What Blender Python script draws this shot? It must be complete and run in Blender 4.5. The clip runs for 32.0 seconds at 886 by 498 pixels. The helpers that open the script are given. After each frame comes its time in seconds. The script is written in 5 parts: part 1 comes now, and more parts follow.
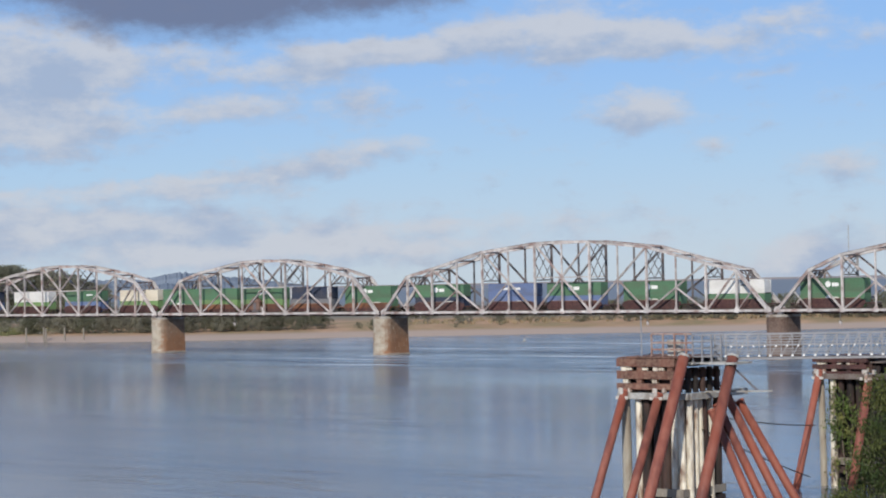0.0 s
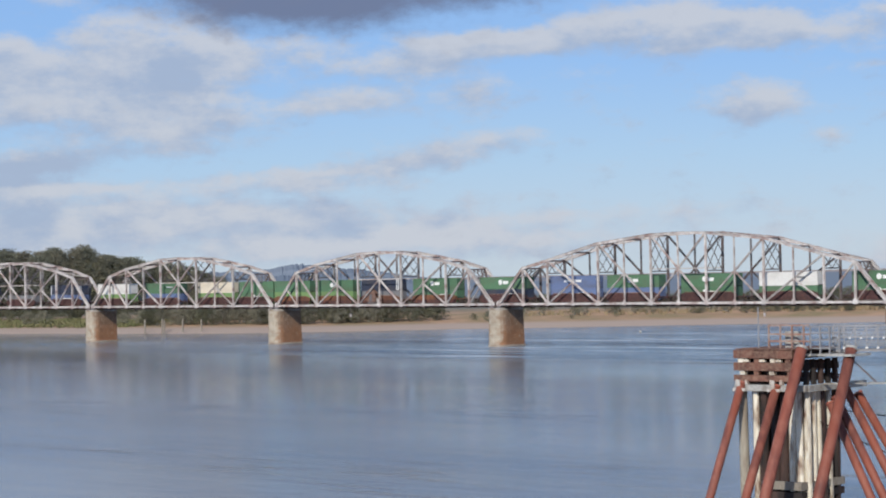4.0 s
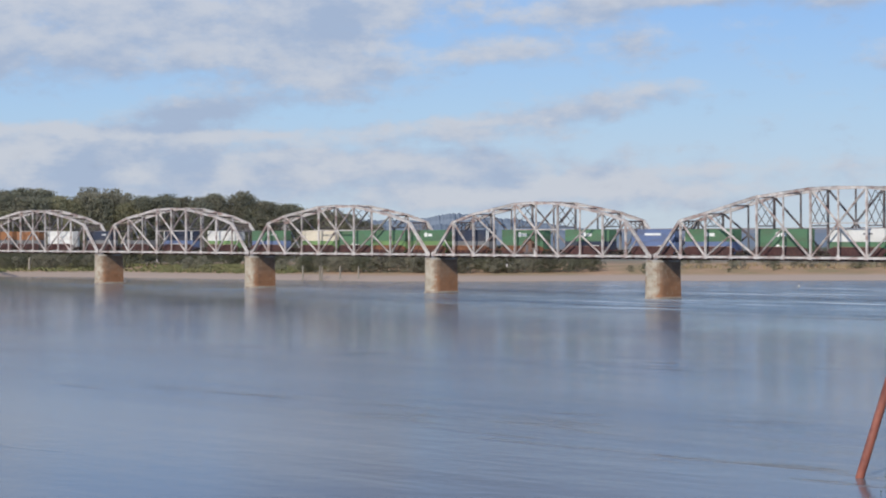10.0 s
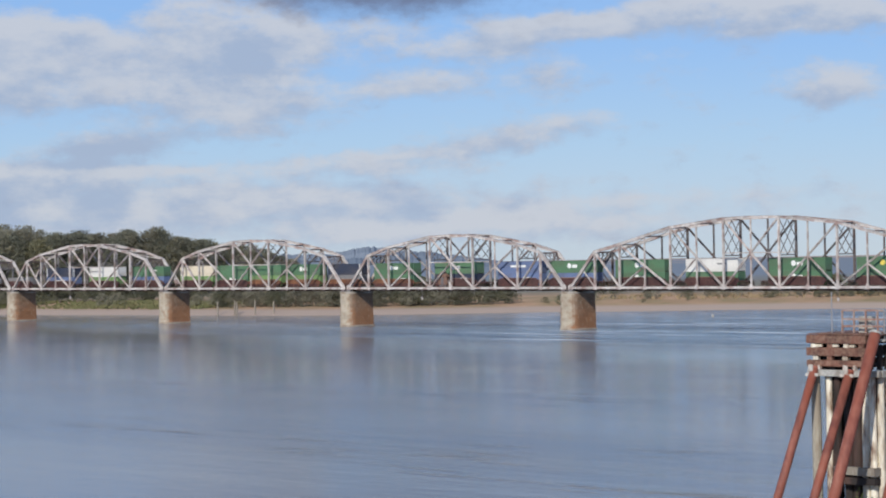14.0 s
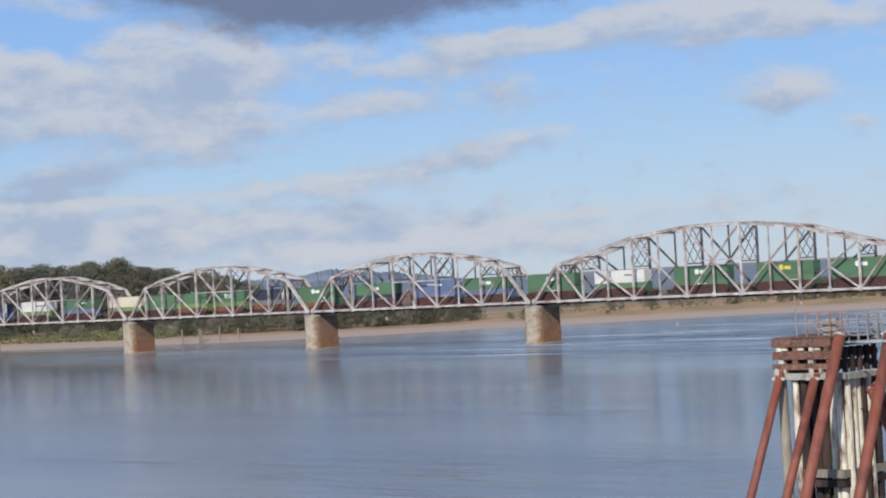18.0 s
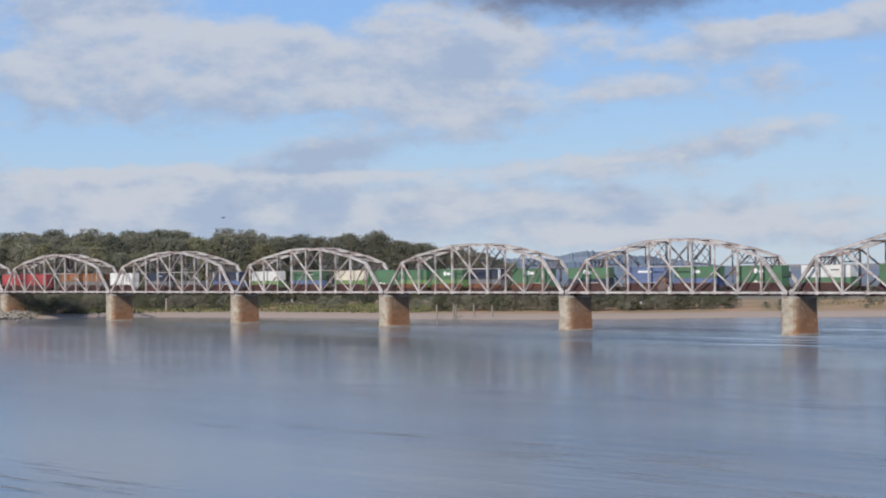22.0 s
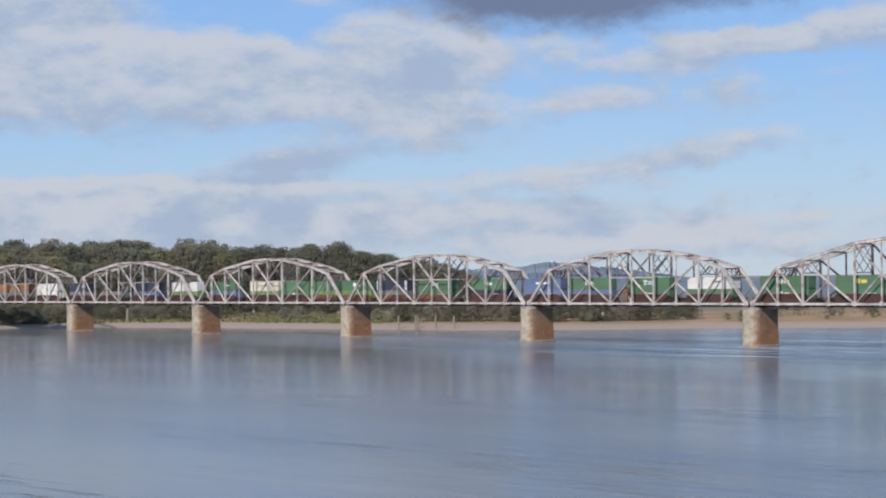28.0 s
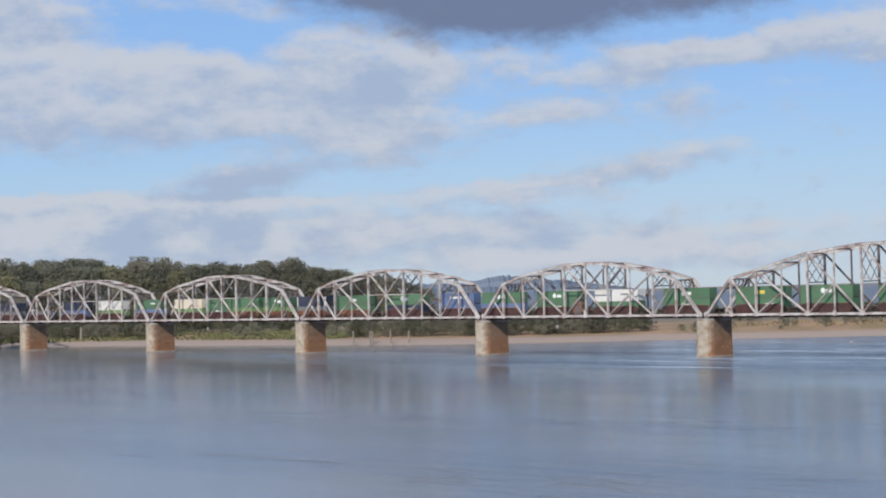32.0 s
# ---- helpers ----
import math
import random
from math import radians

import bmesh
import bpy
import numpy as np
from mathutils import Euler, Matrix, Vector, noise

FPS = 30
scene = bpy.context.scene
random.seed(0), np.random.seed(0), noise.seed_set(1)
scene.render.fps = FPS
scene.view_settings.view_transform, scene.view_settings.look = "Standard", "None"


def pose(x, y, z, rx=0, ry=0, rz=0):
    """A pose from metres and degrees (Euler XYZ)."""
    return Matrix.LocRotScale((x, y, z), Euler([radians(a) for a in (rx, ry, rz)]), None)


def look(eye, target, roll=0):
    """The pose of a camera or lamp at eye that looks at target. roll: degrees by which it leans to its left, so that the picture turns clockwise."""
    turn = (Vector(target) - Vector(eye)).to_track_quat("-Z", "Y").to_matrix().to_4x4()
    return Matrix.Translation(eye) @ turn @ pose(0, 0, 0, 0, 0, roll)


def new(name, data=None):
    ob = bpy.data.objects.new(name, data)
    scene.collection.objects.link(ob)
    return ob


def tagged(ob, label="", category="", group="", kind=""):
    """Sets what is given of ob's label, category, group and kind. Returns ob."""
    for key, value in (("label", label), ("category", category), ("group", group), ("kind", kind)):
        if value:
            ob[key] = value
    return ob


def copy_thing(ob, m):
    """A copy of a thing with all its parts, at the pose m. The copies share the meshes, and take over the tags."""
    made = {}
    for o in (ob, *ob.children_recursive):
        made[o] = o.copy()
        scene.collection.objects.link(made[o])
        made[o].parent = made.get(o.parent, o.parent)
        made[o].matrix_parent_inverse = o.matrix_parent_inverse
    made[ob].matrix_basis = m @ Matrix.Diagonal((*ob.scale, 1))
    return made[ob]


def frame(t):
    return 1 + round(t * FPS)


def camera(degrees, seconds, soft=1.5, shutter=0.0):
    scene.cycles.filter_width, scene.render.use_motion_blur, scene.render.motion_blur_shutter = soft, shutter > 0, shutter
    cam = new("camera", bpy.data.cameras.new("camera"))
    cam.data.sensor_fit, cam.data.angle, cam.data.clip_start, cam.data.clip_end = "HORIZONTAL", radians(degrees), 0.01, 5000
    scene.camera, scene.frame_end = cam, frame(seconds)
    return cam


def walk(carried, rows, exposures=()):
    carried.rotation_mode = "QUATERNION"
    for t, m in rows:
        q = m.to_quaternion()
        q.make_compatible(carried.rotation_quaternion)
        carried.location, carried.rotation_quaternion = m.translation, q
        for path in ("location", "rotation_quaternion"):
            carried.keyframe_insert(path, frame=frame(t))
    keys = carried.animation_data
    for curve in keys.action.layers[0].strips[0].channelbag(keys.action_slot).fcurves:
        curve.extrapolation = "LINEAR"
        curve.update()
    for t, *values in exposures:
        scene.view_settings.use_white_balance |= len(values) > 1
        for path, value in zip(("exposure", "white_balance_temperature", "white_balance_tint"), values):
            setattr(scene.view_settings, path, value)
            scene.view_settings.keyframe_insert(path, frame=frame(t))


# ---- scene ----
cam = camera(23.45, 32.0, soft=2.0)

# ---- the shore stand and the pan of the hand-held camera: heading, tilt and lean in degrees ----
EYE = (330.94, -376.02, 17.65)


def aimed(heading, tilt, lean):
    return pose(*EYE, 90 + tilt, 0, -heading) @ pose(0, 0, 0, 0, 0, lean)


walk(cam, [
    (0, aimed(-39.643, 0.746, -1.159)),
    (0.5, aimed(-40.206, 0.59, -1.611)),
    (1, aimed(-40.701, 0.399, -1.786)),
    (1.5, aimed(-41.123, 0.397, -1.709)),
    (2, aimed(-41.594, 0.444, -1.509)),
    (2.5, aimed(-42.026, 0.573, -1.071)),
    (3, aimed(-42.45, 0.614, -1.157)),
    (3.5, aimed(-42.702, 0.59, -1.271)),
    (5.5, aimed(-43.314, 0.597, -0.637)),
    (6, aimed(-44.113, 0.78, -0.407)),
    (6.5, aimed(-44.692, 0.824, -0.364)),
    (7, aimed(-45.073, 0.794, -0.488)),
    (7.5, aimed(-45.421, 0.666, -0.634)),
    (8, aimed(-46.195, 0.714, -0.388)),
    (8.5, aimed(-47.043, 0.653, -0.056)),
    (9, aimed(-47.191, 0.102, -0.219)),
    (9.5, aimed(-46.893, -0.377, -0.239)),
    (10, aimed(-46.968, -0.697, -0.405)),
    (10.5, aimed(-46.563, 0.418, -1.346)),
    (11, aimed(-46.699, 0.157, -1.294)),
    (11.5, aimed(-47.235, -0.797, -1.473)),
    (12, aimed(-47.845, -0.783, -2.817)),
    (12.5, aimed(-47.496, -0.174, -1.788)),
    (13, aimed(-45.99, -0.387, -1.294)),
    (13.5, aimed(-45.345, -0.122, -1.17)),
    (14, aimed(-44.678, 0.166, -0.996)),
    (14.5, aimed(-44.02, 0.716, -0.594)),
    (15, aimed(-43.32, 1.066, -0.486)),
    (15.5, aimed(-42.683, 1.314, -0.931)),
    (17.5, aimed(-43.339, 0.682, -3.306)),
    (18, aimed(-43.646, 0.63, -3.276)),
    (18.5, aimed(-44.871, 0.299, -3.439)),
    (19, aimed(-45.719, 1.9, -2.455)),
    (19.5, aimed(-44.852, 0.952, -2.01)),
    (20, aimed(-44.999, 0.002, -1.728)),
    (20.5, aimed(-46.57, -0.044, -2.674)),
    (21, aimed(-47.664, -0.006, -0.786)),
    (21.5, aimed(-49.447, 0.457, -1.105)),
    (22, aimed(-50.537, 0.372, -0.887)),
    (22.5, aimed(-50.416, 0.355, -0.665)),
    (23, aimed(-49.71, 0.503, -0.98)),
    (23.5, aimed(-49.226, 0.841, -1.376)),
    (24, aimed(-49.288, 1.398, -1.242)),
    (24.5, aimed(-49.306, 1.519, -1.227)),
    (25, aimed(-49.409, 1.579, -1.163)),
    (25.5, aimed(-49.546, 1.499, -0.939)),
    (27.5, aimed(-49.513, 0.807, -0.498)),
    (28, aimed(-49.51, 0.645, -0.792)),
    (28.5, aimed(-49.58, 0.597, -0.646)),
    (29, aimed(-49.578, 0.602, -0.689)),
    (29.5, aimed(-49.347, 0.612, -0.977)),
    (30, aimed(-49.227, 0.596, -1.147)),
    (30.5, aimed(-49.075, 0.708, -1.386)),
    (31, aimed(-48.571, 0.8, -1.461)),
    (31.5, aimed(-48.402, 0.949, -1.602)),
    (32, aimed(-48.266, 1.012, -1.496)),
])
scene.view_settings.exposure = 0.0

# ---- light ----
SUN_TO = Vector((0.42, -1.0, 0.70)).normalized()
sun = new("sun", bpy.data.lights.new("sun", "SUN"))
sun.data.energy, sun.data.angle, sun.data.color = 3.6, radians(0.6), (1.0, 0.93, 0.82)
sun.matrix_world = look((0, 0, 400), Vector((0, 0, 400)) - SUN_TO)

# clouds: heading and height of the middle, half width, half height, tilt (degrees), weight
CLOUDS_RIGHT = (
    (-36.25, 6.43, 2.84, 0.93, 0, 1.1), (-37.16, 6.23, 3.89, 0.60, 0, 0.7), (-33.54, 6.12, 3.29, 0.51, -4, 0.8), (-29.96, 6.30, 3.89, 0.60, 0, 0.55),
    (-30.39, 6.83, 1.79, 0.30, 8, 0.45), (-41.72, 5.97, 2.54, 0.42, -3, 0.8), (-39.59, 6.21, 1.79, 0.45, 10, 0.7),
    (-34.18, 4.31, 1.57, 0.66, 2, 1.15), (-34.64, 4.13, 1.05, 0.33, 0, 0.4), (-32.48, 3.44, 0.75, 0.36, 0, 0.55), (-29.15, 2.85, 1.49, 0.48, 0, 0.65),
    (-28.65, 2.39, 0.90, 0.42, -10, 0.5), (-42.95, 5.44, 1.64, 0.30, 0, 0.4), (-39.31, 5.30, 1.35, 0.27, 0, 0.3), (-31.02, 5.22, 1.79, 0.21, 5, 0.25),
    (-29.20, 0.54, 1.64, 0.82, 12, 0.75), (-30.61, 0.20, 1.79, 0.72, 0, 0.85), (-36.05, 1.41, 3.59, 0.30, 2, 0.5),
    (-34.56, 0.66, 4.19, 0.52, 0, 0.25), (-41.82, 0.96, 3.29, 0.67, 0, 0.5),
)
CLOUDS_LEFT = (
    (-56.95, 5.73, 3.89, 0.93, 0, 1.2), (-59.01, 5.90, 2.39, 0.67, 0, 0.9), (-55.00, 6.00, 1.94, 0.57, -2, 0.8), (-56.23, 4.83, 3.29, 0.90, 0, 0.9),
    (-52.46, 5.21, 2.54, 1.05, 0, 1), (-50.32, 5.92, 2.24, 1.35, 5, 1.1), (-49.43, 5.45, 1.64, 1.12, 0, 0.8), (-50.36, 4.49, 2.69, 0.75, 0, 0.8),
    (-48.21, 5.64, 1.79, 0.52, -10, 0.6), (-52.49, 4.23, 3.59, 0.54, 0, 0.55), (-49.47, 3.82, 2.54, 0.54, 4, 0.7), (-52.95, 3.68, 3.59, 0.30, 0, 0.2),
    (-50.24, 3.38, 2.84, 0.27, 3, 0.4), (-46.72, 4.55, 2.09, 0.45, 5, 0.6), (-44.90, 4.42, 2.09, 0.36, 3, 0.55), (-43.98, 4.92, 2.99, 0.39, 6, 0.4),
    (-41.88, 4.65, 1.20, 0.60, 22, 0.85), (-43.35, 5.60, 1.79, 0.42, 0, 0.65), (-45.62, 5.72, 2.24, 0.48, -5, 0.5),
    (-47.13, 6.14, 2.24, 0.45, 0, 0.45), (-41.99, 6.12, 2.09, 0.45, 0, 0.75), (-59.63, 4.50, 1.79, 0.82, 0, 1), (-57.44, 3.57, 0.90, 0.45, -8, 0.5),
    (-60.78, 5.17, 2.39, 0.90, 0, 1), (-59.27, 7.37, 2.24, 1.12, 0, 1), (-60.73, 7.23, 2.09, 1.35, 0, 0.9), (-54.21, 7.67, 2.09, 0.39, -6, 0.5),
    (-52.71, 7.32, 1.35, 0.36, -20, 0.3), (-51.82, 6.63, 1.20, 0.39, 15, 0.5), (-56.09, 4.30, 1.79, 0.60, 0, 0.5),
)
CLOUDS_LOW = (
    (-53.72, 3.01, 2.24, 0.51, 5, 1.25), (-43.58, 3.02, 3.59, 0.51, 7, 0.72), (-45.25, 2.69, 2.99, 0.33, 4, 0.5), (-41.46, 3.37, 1.79, 0.33, 8, 0.5),
    (-48.59, 2.60, 2.54, 0.18, 2, 0.5), (-55.54, 2.47, 7.77, 0.24, 0, 0.55), (-49.51, 2.33, 5.38, 0.21, 0, 0.45), (-44.96, 2.33, 3.89, 0.21, 0, 0.3),
    (-58.66, 1.73, 3.29, 0.93, 0, 1), (-60.86, 1.48, 2.39, 1.05, 0, 0.9), (-56.45, 1.46, 2.69, 0.97, 0, 1), (-54.06, 1.60, 2.69, 0.78, 0, 0.9),
    (-51.64, 1.72, 2.99, 0.63, 0, 0.75), (-48.92, 1.73, 3.29, 0.51, 0, 0.65), (-46.19, 1.58, 2.84, 0.60, 2, 0.8), (-44.24, 0.84, 3.59, 0.60, 0, 0.75),
    (-46.82, 0.72, 2.39, 0.51, 0, 0.9), (-42.72, 1.48, 1.05, 0.48, 20, 0.7), (-49.54, 1.06, 3.89, 0.60, 0, 0.6), (-52.87, 1.07, 3.59, 0.63, 0, 0.7),
    (-39.58, 1.46, 2.39, 0.27, 4, 0.45), (-39.75, 0.79, 4.48, 0.67, 0, 0.45), (-57.77, 2.31, 5.38, 0.42, 0, 0.7),
    # unseen overhead cloud, added to grey and brighten the water's reflection
    (-46.00, 22.00, 80.00, 12.00, 0, 1.7), (-10.00, 32.00, 60.00, 16.00, 0, 0.9), (-110.00, 30.00, 60.00, 16.00, 0, 0.9),
    (-66.00, 5.00, 5.00, 2.00, 0, 0.9), (-64.00, 1.80, 5.00, 0.90, 0, 0.9), (-24.00, 1.20, 4.00, 0.60, 0, 0.6),
)
# lit crowns (+) and grey undersides (-)
CLOUD_TONES = (
    (-53.72, 2.98, 2.39, 0.45, 5, -1.1), (-49.73, 5.45, 1.12, 0.82, 0, -0.8), (-50.35, 5.02, 1.35, 0.45, 0, -0.3), (-50.01, 6.51, 1.79, 0.60, 0, 0.3),
    (-57.67, 6.41, 3.29, 0.30, 0, 0.75), (-54.99, 6.38, 1.64, 0.27, 0, 0.7), (-56.95, 5.58, 1.94, 0.60, 0, 0.25), (-56.60, 1.46, 1.12, 0.75, 0, -0.9),
    (-55.10, 1.88, 0.90, 0.37, 0, -0.35), (-53.61, 1.54, 0.82, 0.54, 0, -0.8), (-58.66, 1.80, 1.79, 0.45, 0, 0.6), (-59.40, 1.45, 0.90, 0.37, 0, 0.4),
    (-55.57, 1.21, 0.90, 0.30, 0, 0.35), (-45.44, 1.33, 0.90, 0.54, 0, -0.75), (-46.48, 1.81, 2.69, 0.33, 0, -0.3),
    (-42.72, 1.48, 0.75, 0.39, 20, -0.6), (-46.82, 0.66, 1.35, 0.36, 0, 0.6), (-44.09, 0.92, 1.79, 0.37, 0, 0.3), (-43.58, 2.94, 3.89, 0.51, 7, -0.3),
    (-56.99, 4.16, 2.84, 0.39, 0, -0.35), (-57.44, 3.57, 0.90, 0.45, 0, -0.4), (-59.63, 4.27, 1.49, 0.39, 0, -0.3),
    (-41.88, 4.65, 1.05, 0.51, 22, -0.15), (-50.24, 3.35, 2.69, 0.21, 3, -0.2), (-48.57, 3.31, 1.05, 0.21, 0, -0.3),
    (-34.19, 4.04, 1.35, 0.30, 2, -0.4), (-34.18, 4.57, 0.90, 0.33, 0, 0.25), (-36.24, 6.73, 1.64, 0.45, 0, 0.4), (-36.26, 5.90, 3.89, 0.27, 0, -0.3),
    (-29.20, 0.54, 1.20, 0.63, 12, -0.65), (-30.61, 0.34, 0.90, 0.39, 0, 0.5), (-43.34, 0.76, 2.24, 0.39, 0, 0.4), (-40.91, 0.94, 2.09, 0.39, 0, 0.3),
    (-28.87, 2.39, 0.90, 0.36, -10, -0.3), (-51.62, 2.55, 6.28, 0.18, 0, -0.2), (-59.27, 7.37, 1.79, 0.90, 0, -0.15),
    (-59.91, 6.82, 1.79, 0.60, 0, -0.15),
)
DARK_CLOUDS = (
    (-46.10, 8.58, 7.95, 2.13, -4, 1.15), (-48.26, 8.06, 4.69, 1.56, -8, 0.7), (-46.47, 7.17, 2.70, 0.99, 0, 0.7), (-43.69, 8.02, 4.69, 1.14, 2, 0.6),
    (-39.90, 7.98, 3.69, 0.85, 6, 0.6), (-50.97, 8.45, 2.27, 1.28, -25, 0.5), (-37.93, 8.16, 1.56, 0.51, 10, 0.35),
    (-41.38, 8.51, 3.41, 0.71, 0, -0.25),
)


def make_world():
    w = bpy.data.worlds.new("sky")
    scene.world = w
    w.use_nodes = True
    nt = w.node_tree
    nt.nodes.clear()

    def n(kind, **kw):
        node = nt.nodes.new(kind)
        for k, v in kw.items():
            node.inputs[k].default_value = v
        return node

    def math_node(op, a, b=None, c=None):
        m = nt.nodes.new("ShaderNodeMath")
        m.operation = op
        for i, v in enumerate((a, b, c)):
            if v is None:
                continue
            if isinstance(v, (int, float)):
                m.inputs[i].default_value = v
            else:
                nt.links.new(v, m.inputs[i])
        return m.outputs[0]

    sky = nt.nodes.new("ShaderNodeTexSky")
    sky.sky_type = "NISHITA"
    sky.sun_disc = False
    sky.sun_elevation = math.asin(SUN_TO.z)
    sky.sun_rotation = math.atan2(SUN_TO.x, SUN_TO.y)
    sky.air_density, sky.dust_density, sky.ozone_density = 1.0, 0.3, 3.0
    coord = nt.nodes.new("ShaderNodeTexCoord")
    sep = nt.nodes.new("ShaderNodeSeparateXYZ")
    nt.links.new(coord.outputs["Generated"], sep.inputs[0])
    az = math_node("MULTIPLY", math_node("ARCTAN2", sep.outputs[0], sep.outputs[1]), 57.29578)
    el = math_node("MULTIPLY", math_node("ARCSINE", sep.outputs[2]), 57.29578)
    comb = nt.nodes.new("ShaderNodeCombineXYZ")
    nt.links.new(az, comb.inputs[0])
    nt.links.new(el, comb.inputs[1])
    base = comb.outputs[0]

    def noise_at(sx, sy, scale, detail, rough, shift, vec=None):
        mp = nt.nodes.new("ShaderNodeMapping")
        mp.inputs["Scale"].default_value = (sx, sy, 1)
        mp.inputs["Location"].default_value = (shift, shift * 0.7, 0)
        nt.links.new(vec or base, mp.inputs[0])
        nz = n("ShaderNodeTexNoise", Scale=scale, Detail=detail, Roughness=rough)
        nt.links.new(mp.outputs[0], nz.inputs["Vector"])
        return nz

    warp = noise_at(1, 1.5, 0.9, 4, 0.6, 3.1)
    sub = nt.nodes.new("ShaderNodeVectorMath")
    sub.operation = "SUBTRACT"
    nt.links.new(warp.outputs["Color"], sub.inputs[0])
    sub.inputs[1].default_value = (0.5, 0.5, 0.5)
    mul = nt.nodes.new("ShaderNodeVectorMath")
    mul.operation = "MULTIPLY"
    nt.links.new(sub.outputs[0], mul.inputs[0])
    mul.inputs[1].default_value = (1.2, 0.55, 0)
    add = nt.nodes.new("ShaderNodeVectorMath")
    nt.links.new(base, add.inputs[0])
    nt.links.new(mul.outputs[0], add.inputs[1])
    warped = add.outputs[0]

    def shifted(vec, dx, dy):
        v = nt.nodes.new("ShaderNodeVectorMath")
        nt.links.new(vec, v.inputs[0])
        v.inputs[1].default_value = (dx, dy, 0)
        return v.outputs[0]

    def blobs(rows, vec):
        total = 0.0
        for a, e, hw, hh, tilt, weight in rows:
            mp = nt.nodes.new("ShaderNodeMapping")
            mp.vector_type = "TEXTURE"
            mp.inputs["Location"].default_value = (a, e, 0)
            mp.inputs["Rotation"].default_value = (0, 0, radians(tilt))
            mp.inputs["Scale"].default_value = (hw * 1.25, hh * 1.25, 1)
            nt.links.new(vec, mp.inputs[0])
            g = nt.nodes.new("ShaderNodeTexGradient")
            g.gradient_type = "SPHERICAL"
            nt.links.new(mp.outputs[0], g.inputs[0])
            total = math_node("MULTIPLY_ADD", g.outputs["Fac"], weight, total)
        return total

    def ramp(value, lo, hi):
        r = nt.nodes.new("ShaderNodeMapRange")
        r.interpolation_type = "SMOOTHSTEP"
        r.inputs["From Min"].default_value, r.inputs["From Max"].default_value = lo, hi
        nt.links.new(value, r.inputs["Value"])
        return r.outputs[0]

    def mix(fac, a, b):
        m = nt.nodes.new("ShaderNodeMix")
        m.data_type = "RGBA"
        for sock, v in ((m.inputs[0], fac), (m.inputs[6], a), (m.inputs[7], b)):
            if isinstance(v, (tuple, float)):
                sock.default_value = v
            else:
                nt.links.new(v, sock)
        return m.outputs[2]

    def density(vec, plain, detail):
        fine = noise_at(0.7, 1.25, 1.15, detail, 0.62, 11.0, plain).outputs["Fac"]
        streak = noise_at(0.16, 0.9, 1.3, 4, 0.6, 5.0, plain).outputs["Fac"]
        d = math_node("MULTIPLY_ADD", math_node("MINIMUM", blobs(CLOUDS_RIGHT + CLOUDS_LEFT + CLOUDS_LOW, vec), 0.95), 1.05, math_node("MULTIPLY_ADD", fine, 1.8, -0.99))
        return math_node("MULTIPLY_ADD", streak, 0.45, math_node("ADD", d, -0.25)), fine

    dens, fine = density(warped, base, 8)
    above, _ = density(shifted(warped, 0.10, 0.34), shifted(base, 0.10, 0.34), 5)
    cover = math_node("MULTIPLY", ramp(dens, -0.14, 0.84), 0.90)
    dark = math_node("MULTIPLY_ADD", fine, 1.5, math_node("ADD", blobs(DARK_CLOUDS, warped), -0.86))
    dark = ramp(dark, -0.05, 1.15)
    shade = noise_at(0.6, 1.1, 1.2, 8, 0.58, 23.0)
    lift = math_node("MULTIPLY_ADD", math_node("SUBTRACT", dens, above), 0.6, math_node("MULTIPLY_ADD", shade.outputs["Fac"], 1.7, -0.36))
    lift = math_node("ADD", lift, blobs(CLOUD_TONES, warped))
    bright = ramp(lift, -0.1, 0.95)
    cloud_col = mix(bright, CLOUD_SHADE, CLOUD_LIT)
    grad = nt.nodes.new("ShaderNodeValToRGB")
    for e, c in zip((0.0, 0.1, 0.3, 0.55, 1.0), SKY_LOW):
        el_ = grad.color_ramp.elements.new(e) if e not in (0.0, 1.0) else grad.color_ramp.elements[0 if e == 0.0 else -1]
        el_.color = (*c, 1)
    nt.links.new(math_node("MULTIPLY", el, 0.1), grad.inputs[0])
    scaled = nt.nodes.new("ShaderNodeVectorMath")
    scaled.operation = "SCALE"
    nt.links.new(grad.outputs[0], scaled.inputs[0])
    scaled.inputs["Scale"].default_value = 1 / SKY_STRENGTH
    high = math_node("MULTIPLY_ADD", ramp(el, 9.0, 35.0), 0.85, 0.15)
    clear_sky = mix(high, scaled.outputs[0], sky.outputs[0])
    col = mix(cover, clear_sky, cloud_col)
    col = mix(math_node("MULTIPLY", dark, 0.9), col, CLOUD_DARK)
    bg = nt.nodes.new("ShaderNodeBackground")
    bg.inputs["Strength"].default_value = SKY_STRENGTH
    nt.links.new(col, bg.inputs[0])
    out = nt.nodes.new("ShaderNodeOutputWorld")
    nt.links.new(bg.outputs[0], out.inputs[0])


SKY_STRENGTH = 0.12
SKY_LOW = ((0.475, 0.59, 0.725), (0.43, 0.567, 0.75), (0.352, 0.54, 0.802), (0.262, 0.468, 0.842), (0.21, 0.41, 0.82))  # 0 to 10 degrees
CLOUD_LIT = (4.75, 5.02, 5.6, 1)
CLOUD_SHADE = (3.1, 3.8, 5.1, 1)
CLOUD_DARK = (1.25, 1.5, 2.4, 1)
make_world()


